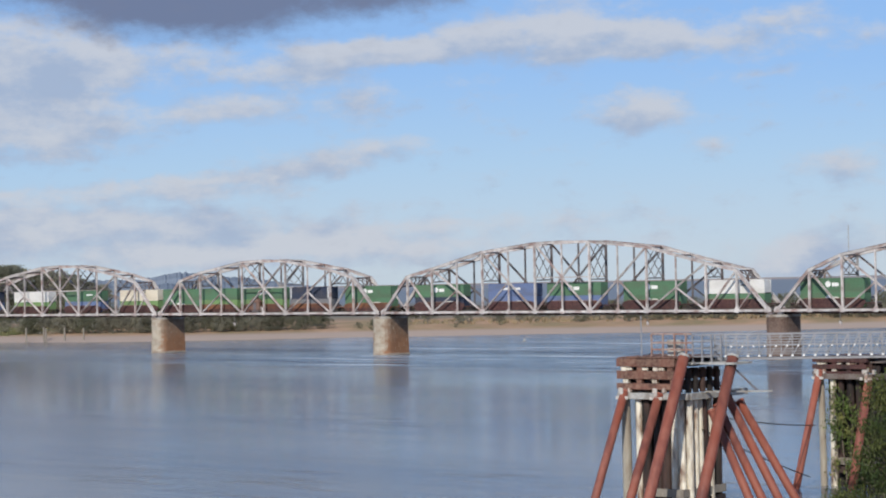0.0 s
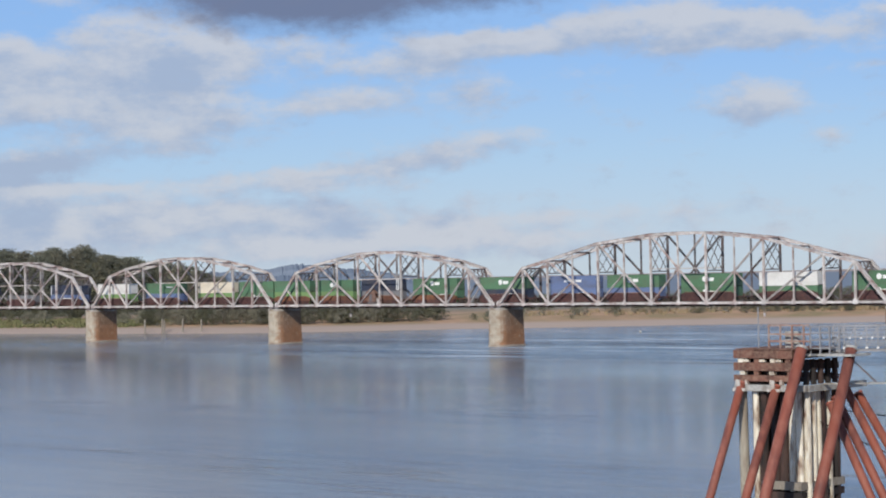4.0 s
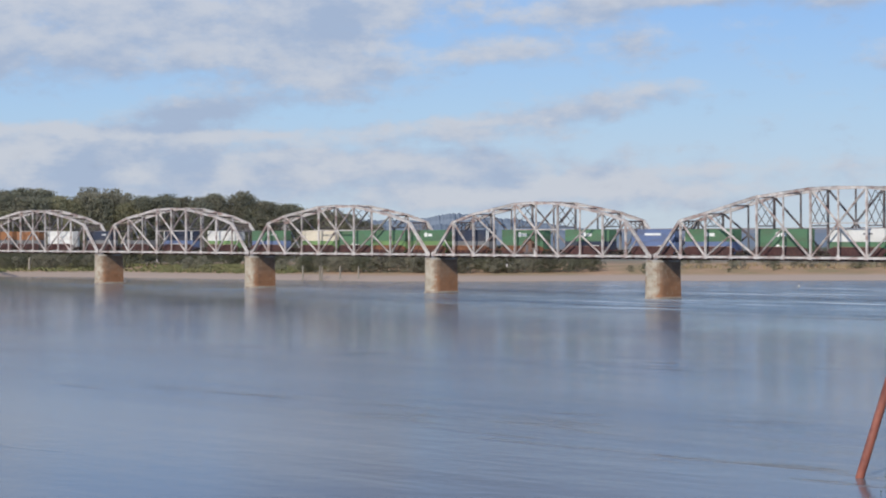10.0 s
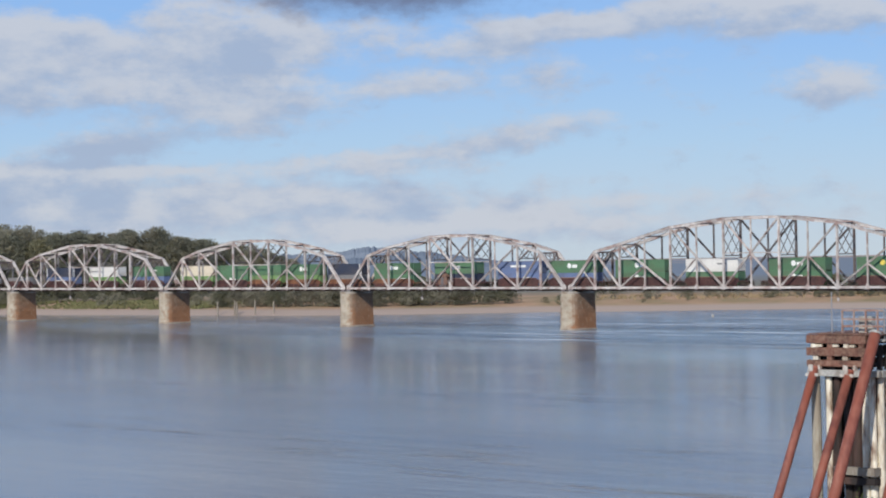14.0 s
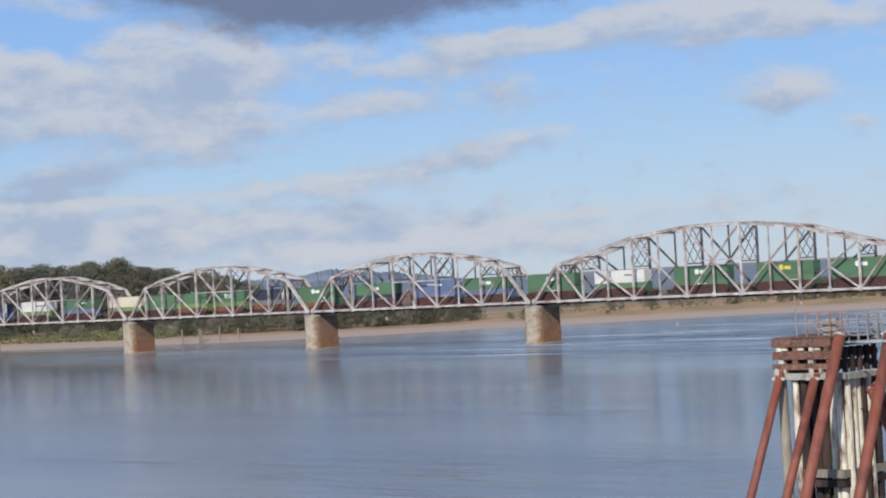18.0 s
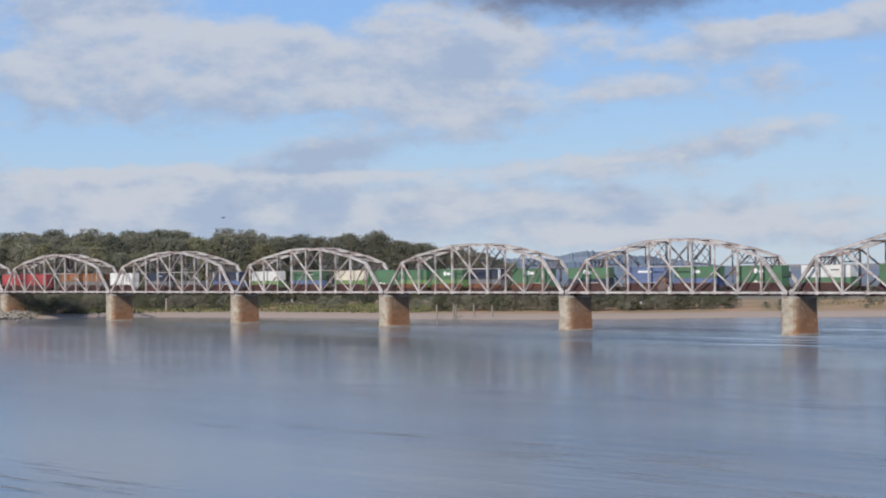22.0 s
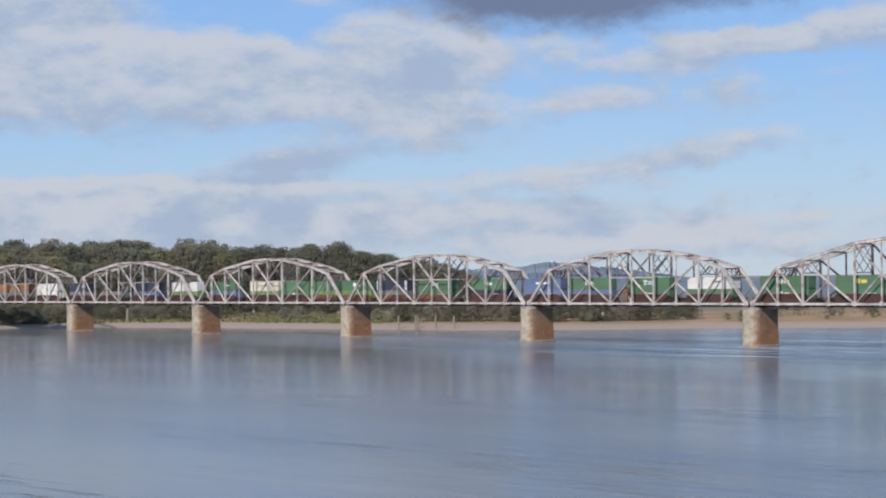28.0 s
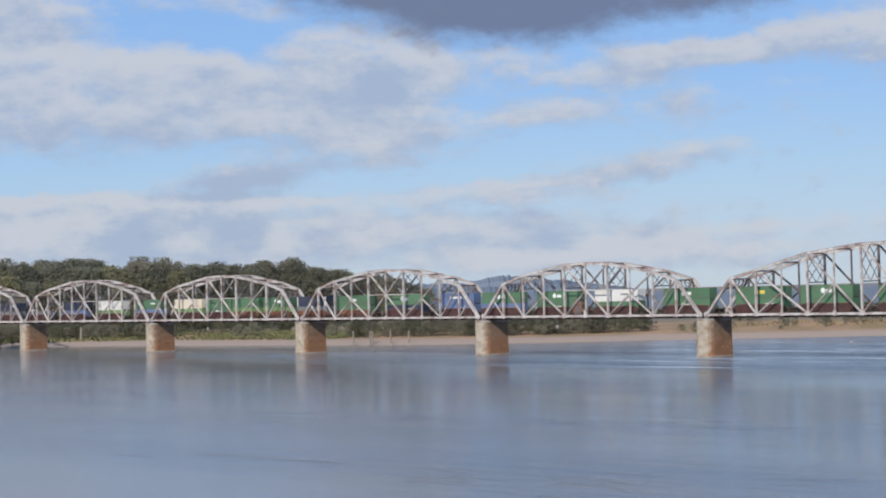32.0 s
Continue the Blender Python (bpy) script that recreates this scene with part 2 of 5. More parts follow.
# ---- materials ----
def material(name, color, rough=0.7, metal=0.0, second=None, scale=1.0, amount=0.5, grain=None, grain_scale=8.0,
             bump=0.0, bump_scale=20.0, vary=0.0, stretch=(1, 1, 1), spec=0.4):
    """Two scales of noise over a base colour, with relief; vary: change from object to object."""
    m = bpy.data.materials.new(name)
    m.use_nodes = True
    nt = m.node_tree
    b = nt.nodes["Principled BSDF"]
    b.inputs["Roughness"].default_value = rough
    b.inputs["Metallic"].default_value = metal
    b.inputs["Specular IOR Level"].default_value = spec
    coord = nt.nodes.new("ShaderNodeTexCoord")
    mp = nt.nodes.new("ShaderNodeMapping")
    mp.inputs["Scale"].default_value = stretch
    nt.links.new(coord.outputs["Object"], mp.inputs[0])

    def nz(s, detail):
        t = nt.nodes.new("ShaderNodeTexNoise")
        t.inputs["Scale"].default_value = s
        t.inputs["Detail"].default_value = detail
        nt.links.new(mp.outputs[0], t.inputs["Vector"])
        return t

    def mix(fac, a, bb, mode="MIX"):
        x = nt.nodes.new("ShaderNodeMix")
        x.data_type = "RGBA"
        x.blend_type = mode
        for sock, v in ((x.inputs[0], fac), (x.inputs[6], a), (x.inputs[7], bb)):
            if isinstance(v, (tuple, float)):
                sock.default_value = v
            else:
                nt.links.new(v, sock)
        return x.outputs[2]

    def ramp(v, lo, hi, out_hi=1.0):
        r = nt.nodes.new("ShaderNodeMapRange")
        for k, x in (("From Min", lo), ("From Max", hi), ("To Max", out_hi)):
            r.inputs[k].default_value = x
        nt.links.new(v, r.inputs["Value"])
        return r.outputs[0]

    col = (*color, 1)
    if second:
        col = mix(ramp(nz(scale, 6).outputs["Fac"], 0.62 - amount * 0.4, 0.8 - amount * 0.4), col, (*second, 1))
    if grain:
        col = mix(ramp(nz(grain_scale, 5).outputs["Fac"], 0.4, 0.75), col, (*grain, 1))
    if vary:
        info = nt.nodes.new("ShaderNodeObjectInfo")
        hsv = nt.nodes.new("ShaderNodeHueSaturation")
        r = nt.nodes.new("ShaderNodeMapRange")
        r.inputs["To Min"].default_value, r.inputs["To Max"].default_value = 1 - vary, 1 + vary
        nt.links.new(info.outputs["Random"], r.inputs["Value"])
        nt.links.new(r.outputs[0], hsv.inputs["Value"])
        if isinstance(col, tuple):
            hsv.inputs["Color"].default_value = col
        else:
            nt.links.new(col, hsv.inputs["Color"])
        col = hsv.outputs[0]
    if isinstance(col, tuple):
        b.inputs["Base Color"].default_value = col
    else:
        nt.links.new(col, b.inputs["Base Color"])
    if bump:
        bm_ = nt.nodes.new("ShaderNodeBump")
        bm_.inputs["Strength"].default_value = bump
        bm_.inputs["Distance"].default_value = 0.05
        nt.links.new(nz(bump_scale, 5).outputs["Fac"], bm_.inputs["Height"])
        nt.links.new(bm_.outputs[0], b.inputs["Normal"])
    return m


M_STEEL = material("weathered_silver_paint", (0.61, 0.575, 0.55), 0.6, 0.0, (0.30, 0.19, 0.165), 0.4, 0.40, (0.42, 0.37, 0.35), 2.5, 0.3, 6, 0.16)
# darker copy of the truss paint, shade on the far web put into it
M_STEEL_GREY = material("shaded_far_truss_steel", (0.36, 0.345, 0.345), 0.65, 0.0, (0.20, 0.14, 0.125), 0.45, 0.45, (0.27, 0.25, 0.25), 2.5, 0.3, 6, 0.14)
M_STEEL_DARK = material("dark_steel", (0.17, 0.165, 0.18), 0.7, 0.0, (0.13, 0.085, 0.08), 0.5, 0.5, (0.12, 0.11, 0.1), 3, 0.3, 6, 0.1)
M_RUST_STEEL = material("rusting_deck_steel", (0.12, 0.06, 0.055), 0.8, 0.0, (0.26, 0.20, 0.17), 0.6, 0.4, (0.1, 0.06, 0.05), 4, 0.3, 8, 0.1)
M_TIE = material("creosoted_timber", (0.075, 0.055, 0.045), 0.9, 0.0, (0.13, 0.10, 0.08), 2, 0.4, vary=0.2)
M_RAIL = material("worn_rail", (0.25, 0.2, 0.17), 0.4, 0.8)
M_STONE = material("stained_pier_stone", (0.29, 0.215, 0.155), 0.85, 0.0, (0.22, 0.135, 0.085), 0.22, 0.5, (0.25, 0.18, 0.13), 3.0, 0.5, 5, 0.06, (1, 1, 0.6))
nt_ = M_STONE.node_tree
stain_in = nt_.nodes["Principled BSDF"].inputs["Base Color"]
rust_from = stain_in.links[0].from_socket
geo_ = nt_.nodes.new("ShaderNodeNewGeometry")
sep_ = nt_.nodes.new("ShaderNodeSeparateXYZ")
nt_.links.new(geo_.outputs["Position"], sep_.inputs[0])
blot = nt_.nodes.new("ShaderNodeTexNoise")
blot.inputs["Scale"].default_value = 0.5
nt_.links.new(geo_.outputs["Position"], blot.inputs["Vector"])
tide = nt_.nodes.new("ShaderNodeMath")
tide.operation = "MULTIPLY_ADD"
nt_.links.new(blot.outputs["Fac"], tide.inputs[0])
tide.inputs[1].default_value = 5.0
nt_.links.new(sep_.outputs[2], tide.inputs[2])
rust_range = nt_.nodes.new("ShaderNodeMapRange")
for k_, v_ in (("From Min", 4.5), ("From Max", 9.5), ("To Min", 0.85), ("To Max", 0.0)):
    rust_range.inputs[k_].default_value = v_
nt_.links.new(tide.outputs[0], rust_range.inputs["Value"])
rust_mix = nt_.nodes.new("ShaderNodeMix")
rust_mix.data_type = "RGBA"
nt_.links.new(rust_range.outputs[0], rust_mix.inputs[0])
nt_.links.new(rust_from, rust_mix.inputs[6])
rust_mix.inputs[7].default_value = (0.31, 0.145, 0.07, 1)   # rust washed down on to the lower courses
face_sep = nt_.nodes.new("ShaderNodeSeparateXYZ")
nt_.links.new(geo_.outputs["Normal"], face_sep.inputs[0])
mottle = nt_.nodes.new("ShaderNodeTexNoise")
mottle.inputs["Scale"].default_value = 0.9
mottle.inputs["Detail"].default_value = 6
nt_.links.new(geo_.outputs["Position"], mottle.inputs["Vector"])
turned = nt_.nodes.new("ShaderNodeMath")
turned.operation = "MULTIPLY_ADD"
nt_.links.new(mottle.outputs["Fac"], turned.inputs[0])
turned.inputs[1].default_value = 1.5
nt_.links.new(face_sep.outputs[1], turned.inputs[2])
sunward = nt_.nodes.new("ShaderNodeMapRange")                 # faces turned sunward are painted paler, their light put into the colour
sunward.interpolation_type = "SMOOTHSTEP"
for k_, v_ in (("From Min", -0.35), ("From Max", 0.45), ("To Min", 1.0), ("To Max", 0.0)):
    sunward.inputs[k_].default_value = v_
nt_.links.new(turned.outputs[0], sunward.inputs["Value"])
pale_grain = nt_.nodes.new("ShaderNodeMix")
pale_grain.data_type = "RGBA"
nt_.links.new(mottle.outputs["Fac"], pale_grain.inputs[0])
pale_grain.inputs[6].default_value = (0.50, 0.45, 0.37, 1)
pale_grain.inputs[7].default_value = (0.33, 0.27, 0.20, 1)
sunward_mix = nt_.nodes.new("ShaderNodeMix")
sunward_mix.data_type = "RGBA"
nt_.links.new(sunward.outputs[0], sunward_mix.inputs[0])
nt_.links.new(rust_mix.outputs[2], sunward_mix.inputs[6])
nt_.links.new(pale_grain.outputs[2], sunward_mix.inputs[7])
stone_tint = nt_.nodes.new("ShaderNodeHueSaturation")
tint_range = nt_.nodes.new("ShaderNodeMapRange")
tint_range.inputs["To Min"].default_value, tint_range.inputs["To Max"].default_value = 0.9, 1.1
which = nt_.nodes.new("ShaderNodeObjectInfo")
nt_.links.new(which.outputs["Random"], tint_range.inputs["Value"])
nt_.links.new(tint_range.outputs[0], stone_tint.inputs["Value"])
nt_.links.new(sunward_mix.outputs[2], stone_tint.inputs["Color"])
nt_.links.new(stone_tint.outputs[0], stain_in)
# brown stone painted darker for the deck's shadow on one pier
M_STONE_DARK = material("shade_darkened_pier_stone", (0.17, 0.115, 0.09), 0.85, 0.0, (0.11, 0.065, 0.05), 0.3, 0.5, (0.2, 0.15, 0.12), 3.0, 0.5, 5, 0.06)
M_FOOTING = material("pale_footing_concrete", (0.36, 0.31, 0.26), 0.85, 0.0, (0.24, 0.18, 0.14), 0.6, 0.4, bump=0.3)
M_STONE_CAP = material("pier_cap_stone", (0.40, 0.37, 0.33), 0.85, 0.0, (0.25, 0.19, 0.14), 0.8, 0.45, bump=0.4)


# ---- mesh helpers ----
def link(name, bm, mat, parent=None, label=""):
    me = bpy.data.meshes.new(name)
    bm.to_mesh(me)
    bm.free()
    me.materials.append(mat)
    return link_mesh(name, me, parent, label)


def link_mesh(name, me, parent=None, label=""):
    ob = new(name, me)
    if parent:
        ob.parent = parent
    if label:
        ob["label"] = label
    return ob


def part(name, bm, mat, parent, label=""):
    return link(name, bm, mat, parent, label)


def sweep(bm, a, b, profile, up=(0, 0, 1)):
    """A straight bar from a to b with a closed profile of (side, up) points."""
    a, b = Vector(a), Vector(b)
    d = (b - a).normalized()
    u = Vector(up)
    if abs(d.dot(u)) > 0.95:
        u = Vector((1, 0, 0)) if abs(d.x) < 0.9 else Vector((0, 1, 0))
    s = d.cross(u).normalized()
    u = s.cross(d)
    r0 = [bm.verts.new(a + s * x + u * y) for x, y in profile]
    r1 = [bm.verts.new(b + s * x + u * y) for x, y in profile]
    k = len(profile)
    for i in range(k):
        bm.faces.new((r0[i], r0[(i + 1) % k], r1[(i + 1) % k], r1[i]))
    bm.faces.new(r0[::-1])
    bm.faces.new(r1)


def rect(w, h):
    return [(-w / 2, -h / 2), (w / 2, -h / 2), (w / 2, h / 2), (-w / 2, h / 2)]


def h_section(w, h, t=0.09):
    """Two flanges h high, w apart, with a web."""
    x, y = w / 2, h / 2
    return [(-x, -y), (-x + t, -y), (-x + t, -t / 2), (x - t, -t / 2), (x - t, -y), (x, -y),
            (x, y), (x - t, y), (x - t, t / 2), (-x + t, t / 2), (-x + t, y), (-x, y)]


def covered(w, h):
    """A box chord under a wider cover plate."""
    x, y = w / 2, h / 2
    return [(-x, -y), (x, -y), (x, y - 0.06), (x + 0.1, y - 0.06), (x + 0.1, y), (-x - 0.1, y), (-x - 0.1, y - 0.06), (-x, y - 0.06)]


def ring(n, r):
    return [(r * math.cos(2 * math.pi * i / n), r * math.sin(2 * math.pi * i / n)) for i in range(n)]


def bar(name, a, b, profile, mat, parent, label="", up=(0, 0, 1)):
    bm = bmesh.new()
    sweep(bm, a, b, profile, up)
    return part(name, bm, mat, parent, label)


def add_box(bm, x0, x1, y0, y1, z0, z1, bevel=0.0):
    v = [bm.verts.new((x, y, z)) for x in (x0, x1) for y in (y0, y1) for z in (z0, z1)]
    faces = [bm.faces.new([v[i] for i in f]) for f in ((0, 1, 3, 2), (4, 6, 7, 5), (0, 4, 5, 1), (2, 3, 7, 6), (0, 2, 6, 4), (1, 5, 7, 3))]
    if bevel:
        edges = list({e for f in faces for e in f.edges})
        bmesh.ops.bevel(bm, geom=edges, offset=bevel, segments=1, affect="EDGES", profile=0.7)


def box_part(name, x0, x1, y0, y1, z0, z1, mat, parent, label="", bevel=0.0):
    bm = bmesh.new()
    add_box(bm, x0, x1, y0, y1, z0, z1, bevel)
    return part(name, bm, mat, parent, label)


def empty(name, m, label, category, group="", kind=""):
    ob = new(name)
    ob.empty_display_size = 0.5
    ob.matrix_basis = m
    return tagged(ob, label, category, group, kind)


# ---- the plan ----
PANEL, GAP = 7.42, 2.12
CHORD = 9.48          # height of the bottom chord over the datum
WIDE = 6.3            # from truss to truss
FIXED = 10 * PANEL + GAP
RAIL = CHORD - 0.05
FAR_SHORE = ((-1500, -900), (-700, -420), (-450, -120), (-405, -22), (-385, -9), (-371, 9), (-340, 35), (-314, 43), (-284, 50), (-240, 56), (-202, 61), (-170, 66), (-135, 88),
             (-115, 110), (-84, 128), (-57, 150), (-38, 161), (-10, 177), (12, 200), (60, 250), (200, 420), (700, 900), (2500, 2600))
NEAR_SHORE_X = 262.0
RIVER = -0.45         # level of the river


def shore_distance(x, y):
    """Metres beyond the far waterline, positive on land (numpy arrays)."""
    best = np.full(x.shape, 1e9)
    side = np.ones(x.shape)
    for (ax, ay), (bx, by) in zip(FAR_SHORE, FAR_SHORE[1:]):
        dx, dy = bx - ax, by - ay
        k = np.clip(((x - ax) * dx + (y - ay) * dy) / (dx * dx + dy * dy), 0, 1)
        d = np.hypot(x - ax - k * dx, y - ay - k * dy)
        s = np.sign(dx * (y - ay) - dy * (x - ax))
        side = np.where(d < best, s, side)
        best = np.minimum(d, best)
    return best * side


def land_height(x, y):
    d = shore_distance(x, y)
    wav = np.sin(x * 0.031 + 1.3) * np.cos(y * 0.027) + 0.6 * np.sin(x * 0.011 - y * 0.017)
    right = np.clip((x + 150) / 90, 0, 1)
    far = np.interp(d, [-60, -20, -1, 0, 10, 22, 60, 140, 400, 1500, 5000], [-6, -4, -0.6, 0, 1.2, 2.0, 3.0, 3.5, 3.6, 2.0, 0.4])
    far = far + right * np.interp(d, [0, 14, 34, 60, 120, 300], [0, 0.2, 0.7, 0.9, 0.5, 0]) + np.clip(d, 0, 40) / 40 * 0.5 * wav
    near_d = x - (NEAR_SHORE_X + 8 * np.sin(y * 0.02) - np.clip((-y - 300) * 0.25, 0, 200))
    near = np.interp(near_d, [-60, -8, -2, 15, 30, 60, 78, 83, 88, 5000], [-6, -2, 0, 2.0, 4.0, 9.0, 13.4, 15.3, 15.9, 16.2])
    return np.maximum(far, near)


def ground_z(x, y):
    return float(land_height(np.array([float(x)]), np.array([float(y)]))[0])


def sheet(name, xs, ys, zfun, mat, label, kind="structure"):
    gx, gy = np.meshgrid(xs, ys, indexing="ij")
    gz = zfun(gx, gy)
    verts = np.stack([gx.ravel(), gy.ravel(), gz.ravel()], 1)
    nx, ny = len(xs), len(ys)
    i = (np.arange(nx - 1)[:, None] * ny + np.arange(ny - 1)[None, :]).ravel()
    faces = np.stack([i, i + ny, i + ny + 1, i + 1], 1)
    me = bpy.data.meshes.new(name)
    me.from_pydata(verts.tolist(), [], faces.tolist())
    me.polygons.foreach_set("use_smooth", [True] * len(me.polygons))
    me.materials.append(mat)
    return tagged(new(name, me), label, name, "", kind)


def steps(edges, sizes):
    out = [edges[0]]
    for a, b, s in zip(edges, edges[1:], sizes):
        k = max(1, round((b - a) / s))
        out += [a + (b - a) * j / k for j in range(1, k + 1)]
    return np.array(out)


def ground_material():
    m = material("sandy_bank_soil", (0.44, 0.285, 0.185), 0.95, 0.0, (0.25, 0.20, 0.105), 0.045, 0.5, (0.35, 0.225, 0.14), 0.25, 0.4, 1.0)
    nt = m.node_tree
    b = nt.nodes["Principled BSDF"]
    upper = b.inputs["Base Color"].links[0].from_socket
    geo = nt.nodes.new("ShaderNodeNewGeometry")
    sep = nt.nodes.new("ShaderNodeSeparateXYZ")
    nt.links.new(geo.outputs["Position"], sep.inputs[0])
    r = nt.nodes.new("ShaderNodeMapRange")
    r.inputs["From Min"].default_value, r.inputs["From Max"].default_value = 0.8, 1.5
    nt.links.new(sep.outputs[2], r.inputs["Value"])
    x = nt.nodes.new("ShaderNodeMix")
    x.data_type = "RGBA"
    nt.links.new(r.outputs[0], x.inputs[0])
    x.inputs[6].default_value = (0.385, 0.305, 0.26, 1)
    # meadow and scrub behind the dunes, greyed by haze put into the colour
    dot = nt.nodes.new("ShaderNodeVectorMath")
    dot.operation = "DOT_PRODUCT"
    nt.links.new(geo.outputs["Position"], dot.inputs[0])
    dot.inputs[1].default_value = (-0.44, 0.898, 0)
    inland = nt.nodes.new("ShaderNodeMapRange")
    inland.inputs["From Min"].default_value, inland.inputs["From Max"].default_value = 205, 265
    nt.links.new(dot.outputs["Value"], inland.inputs["Value"])
    y = nt.nodes.new("ShaderNodeMix")
    y.data_type = "RGBA"
    nt.links.new(inland.outputs[0], y.inputs[0])
    nt.links.new(upper, y.inputs[6])
    y.inputs[7].default_value = (0.175, 0.165, 0.135, 1)
    # far wooded plain, with blue haze painted into its colour
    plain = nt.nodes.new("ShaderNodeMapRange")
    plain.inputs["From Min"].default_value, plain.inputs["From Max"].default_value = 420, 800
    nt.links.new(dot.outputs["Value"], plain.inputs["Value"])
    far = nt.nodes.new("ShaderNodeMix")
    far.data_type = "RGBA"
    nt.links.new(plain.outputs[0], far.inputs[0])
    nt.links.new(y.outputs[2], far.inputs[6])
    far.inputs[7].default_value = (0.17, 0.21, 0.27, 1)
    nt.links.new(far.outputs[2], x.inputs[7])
    nt.links.new(x.outputs[2], b.inputs["Base Color"])
    return m


M_GROUND = ground_material()
# leaf tones lifted and greyed, the haze before the far woods put into them
M_LEAF = material("cottonwood_leaves", (0.29, 0.28, 0.22), 0.8, 0.0, (0.32, 0.30, 0.215), 0.12, 0.5, (0.18, 0.175, 0.14), 0.6, vary=0.25, spec=0.2)
M_LEAF_DEEP = material("deep_green_leaves", (0.235, 0.24, 0.185), 0.8, 0.0, (0.27, 0.27, 0.195), 0.12, 0.5, (0.15, 0.155, 0.125), 0.6, vary=0.25, spec=0.2)
M_LEAF_YELLOW = material("yellowing_leaves", (0.27, 0.265, 0.175), 0.8, 0.0, (0.31, 0.285, 0.17), 0.12, 0.5, (0.18, 0.18, 0.12), 0.6, vary=0.2, spec=0.2)
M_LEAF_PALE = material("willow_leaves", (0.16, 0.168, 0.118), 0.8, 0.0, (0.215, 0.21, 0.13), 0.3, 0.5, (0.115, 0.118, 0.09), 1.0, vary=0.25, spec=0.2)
M_BARK = material("grey_bark", (0.14, 0.11, 0.085), 0.95, 0.0, (0.22, 0.19, 0.15), 1.5, 0.4, bump=0.5)


def water_material():
    m = bpy.data.materials.new("river_water")
    m.use_nodes = True
    nt = m.node_tree
    b = nt.nodes["Principled BSDF"]
    b.inputs["Base Color"].default_value = (0.118, 0.122, 0.138, 1)
    b.inputs["IOR"].default_value = 1.33
    coord = nt.nodes.new("ShaderNodeTexCoord")

    def nz(scale, sx, sy, turn, detail):
        mp = nt.nodes.new("ShaderNodeMapping")
        mp.inputs["Scale"].default_value = (sx, sy, 1)
        mp.inputs["Rotation"].default_value = (0, 0, radians(turn))
        nt.links.new(coord.outputs["Object"], mp.inputs[0])
        t = nt.nodes.new("ShaderNodeTexNoise")
        t.inputs["Scale"].default_value = scale
        t.inputs["Detail"].default_value = detail
        nt.links.new(mp.outputs[0], t.inputs["Vector"])
        return t.outputs["Fac"]

    patch = nz(0.010, 0.30, 1, -46, 4)

    def ranged(v, a0, a1, b0, b1):
        rr = nt.nodes.new("ShaderNodeMapRange")
        rr.interpolation_type = "SMOOTHSTEP"
        for k, x in (("From Min", a0), ("From Max", a1), ("To Min", b0), ("To Max", b1)):
            rr.inputs[k].default_value = x
        nt.links.new(v, rr.inputs["Value"])
        return rr.outputs[0]

    b1 = nt.nodes.new("ShaderNodeBump")
    b1.inputs["Distance"].default_value = 5.0
    sep = nt.nodes.new("ShaderNodeSeparateXYZ")
    nt.links.new(coord.outputs["Object"], sep.inputs[0])

    def calc(op, u, v):
        c = nt.nodes.new("ShaderNodeMath")
        c.operation = op
        for i, x in enumerate((u, v)):
            if isinstance(x, (int, float)):
                c.inputs[i].default_value = x
            else:
                nt.links.new(x, c.inputs[i])
        return c.outputs[0]

    edge = calc("ADD", sep.outputs[1], calc("MULTIPLY", nz(0.02, 0.3, 1, 0, 6), 50))
    fast = ranged(sep.outputs[0], -170, 10, 0.10, 1)          # ruffled strip towards the far bank, swiftest under the long span
    strip = ranged(edge, -36, -14, 0, 1)
    race = calc("MULTIPLY", fast, strip)
    near = ranged(sep.outputs[1], -150, -260, 0, 0.5)
    hue = nt.nodes.new("ShaderNodeMix")
    hue.data_type = "RGBA"
    nt.links.new(race, hue.inputs[0])
    ripple_tone = nt.nodes.new("ShaderNodeMix")                   # light and dark ripple patches put into the colour
    ripple_tone.data_type = "RGBA"
    nt.links.new(ranged(nz(0.03, 0.3, 1, -48, 6), 0.36, 0.66, 0, 1), ripple_tone.inputs[0])
    ripple_tone.inputs[6].default_value = (0.078, 0.100, 0.146, 1)
    ripple_tone.inputs[7].default_value = (0.126, 0.130, 0.146, 1)
    sky_lift = nt.nodes.new("ShaderNodeMix")                  # lighter past the middle piers, sky brightness painted over the woods' dark reflection
    sky_lift.data_type = "RGBA"
    nt.links.new(calc("MULTIPLY", ranged(sep.outputs[0], -180, -20, 1, 0), ranged(sep.outputs[1], -190, -60, 0, 1)), sky_lift.inputs[0])
    nt.links.new(ripple_tone.outputs[2], sky_lift.inputs[6])
    sky_lift.inputs[7].default_value = (0.21, 0.222, 0.25, 1)
    nt.links.new(sky_lift.outputs[2], hue.inputs[6])
    streak_mix = nt.nodes.new("ShaderNodeMix")                   # ruffled strip's blue sky reflections and pale streaks, put into the colour
    streak_mix.data_type = "RGBA"
    nt.links.new(calc("MULTIPLY", ranged(nz(0.2, 0.11, 1, -46, 6), 0.48, 0.62, 0, 1), ranged(nz(0.03, 0.4, 1, -46, 3), 0.40, 0.58, 0.15, 1)), streak_mix.inputs[0])
    blue_mix = nt.nodes.new("ShaderNodeMix")
    blue_mix.data_type = "RGBA"
    nt.links.new(ranged(nz(0.11, 0.10, 1, -44, 5), 0.42, 0.6, 0, 1), blue_mix.inputs[0])
    blue_mix.inputs[6].default_value = (0.135, 0.19, 0.26, 1)
    blue_mix.inputs[7].default_value = (0.045, 0.08, 0.15, 1)
    nt.links.new(blue_mix.outputs[2], streak_mix.inputs[6])
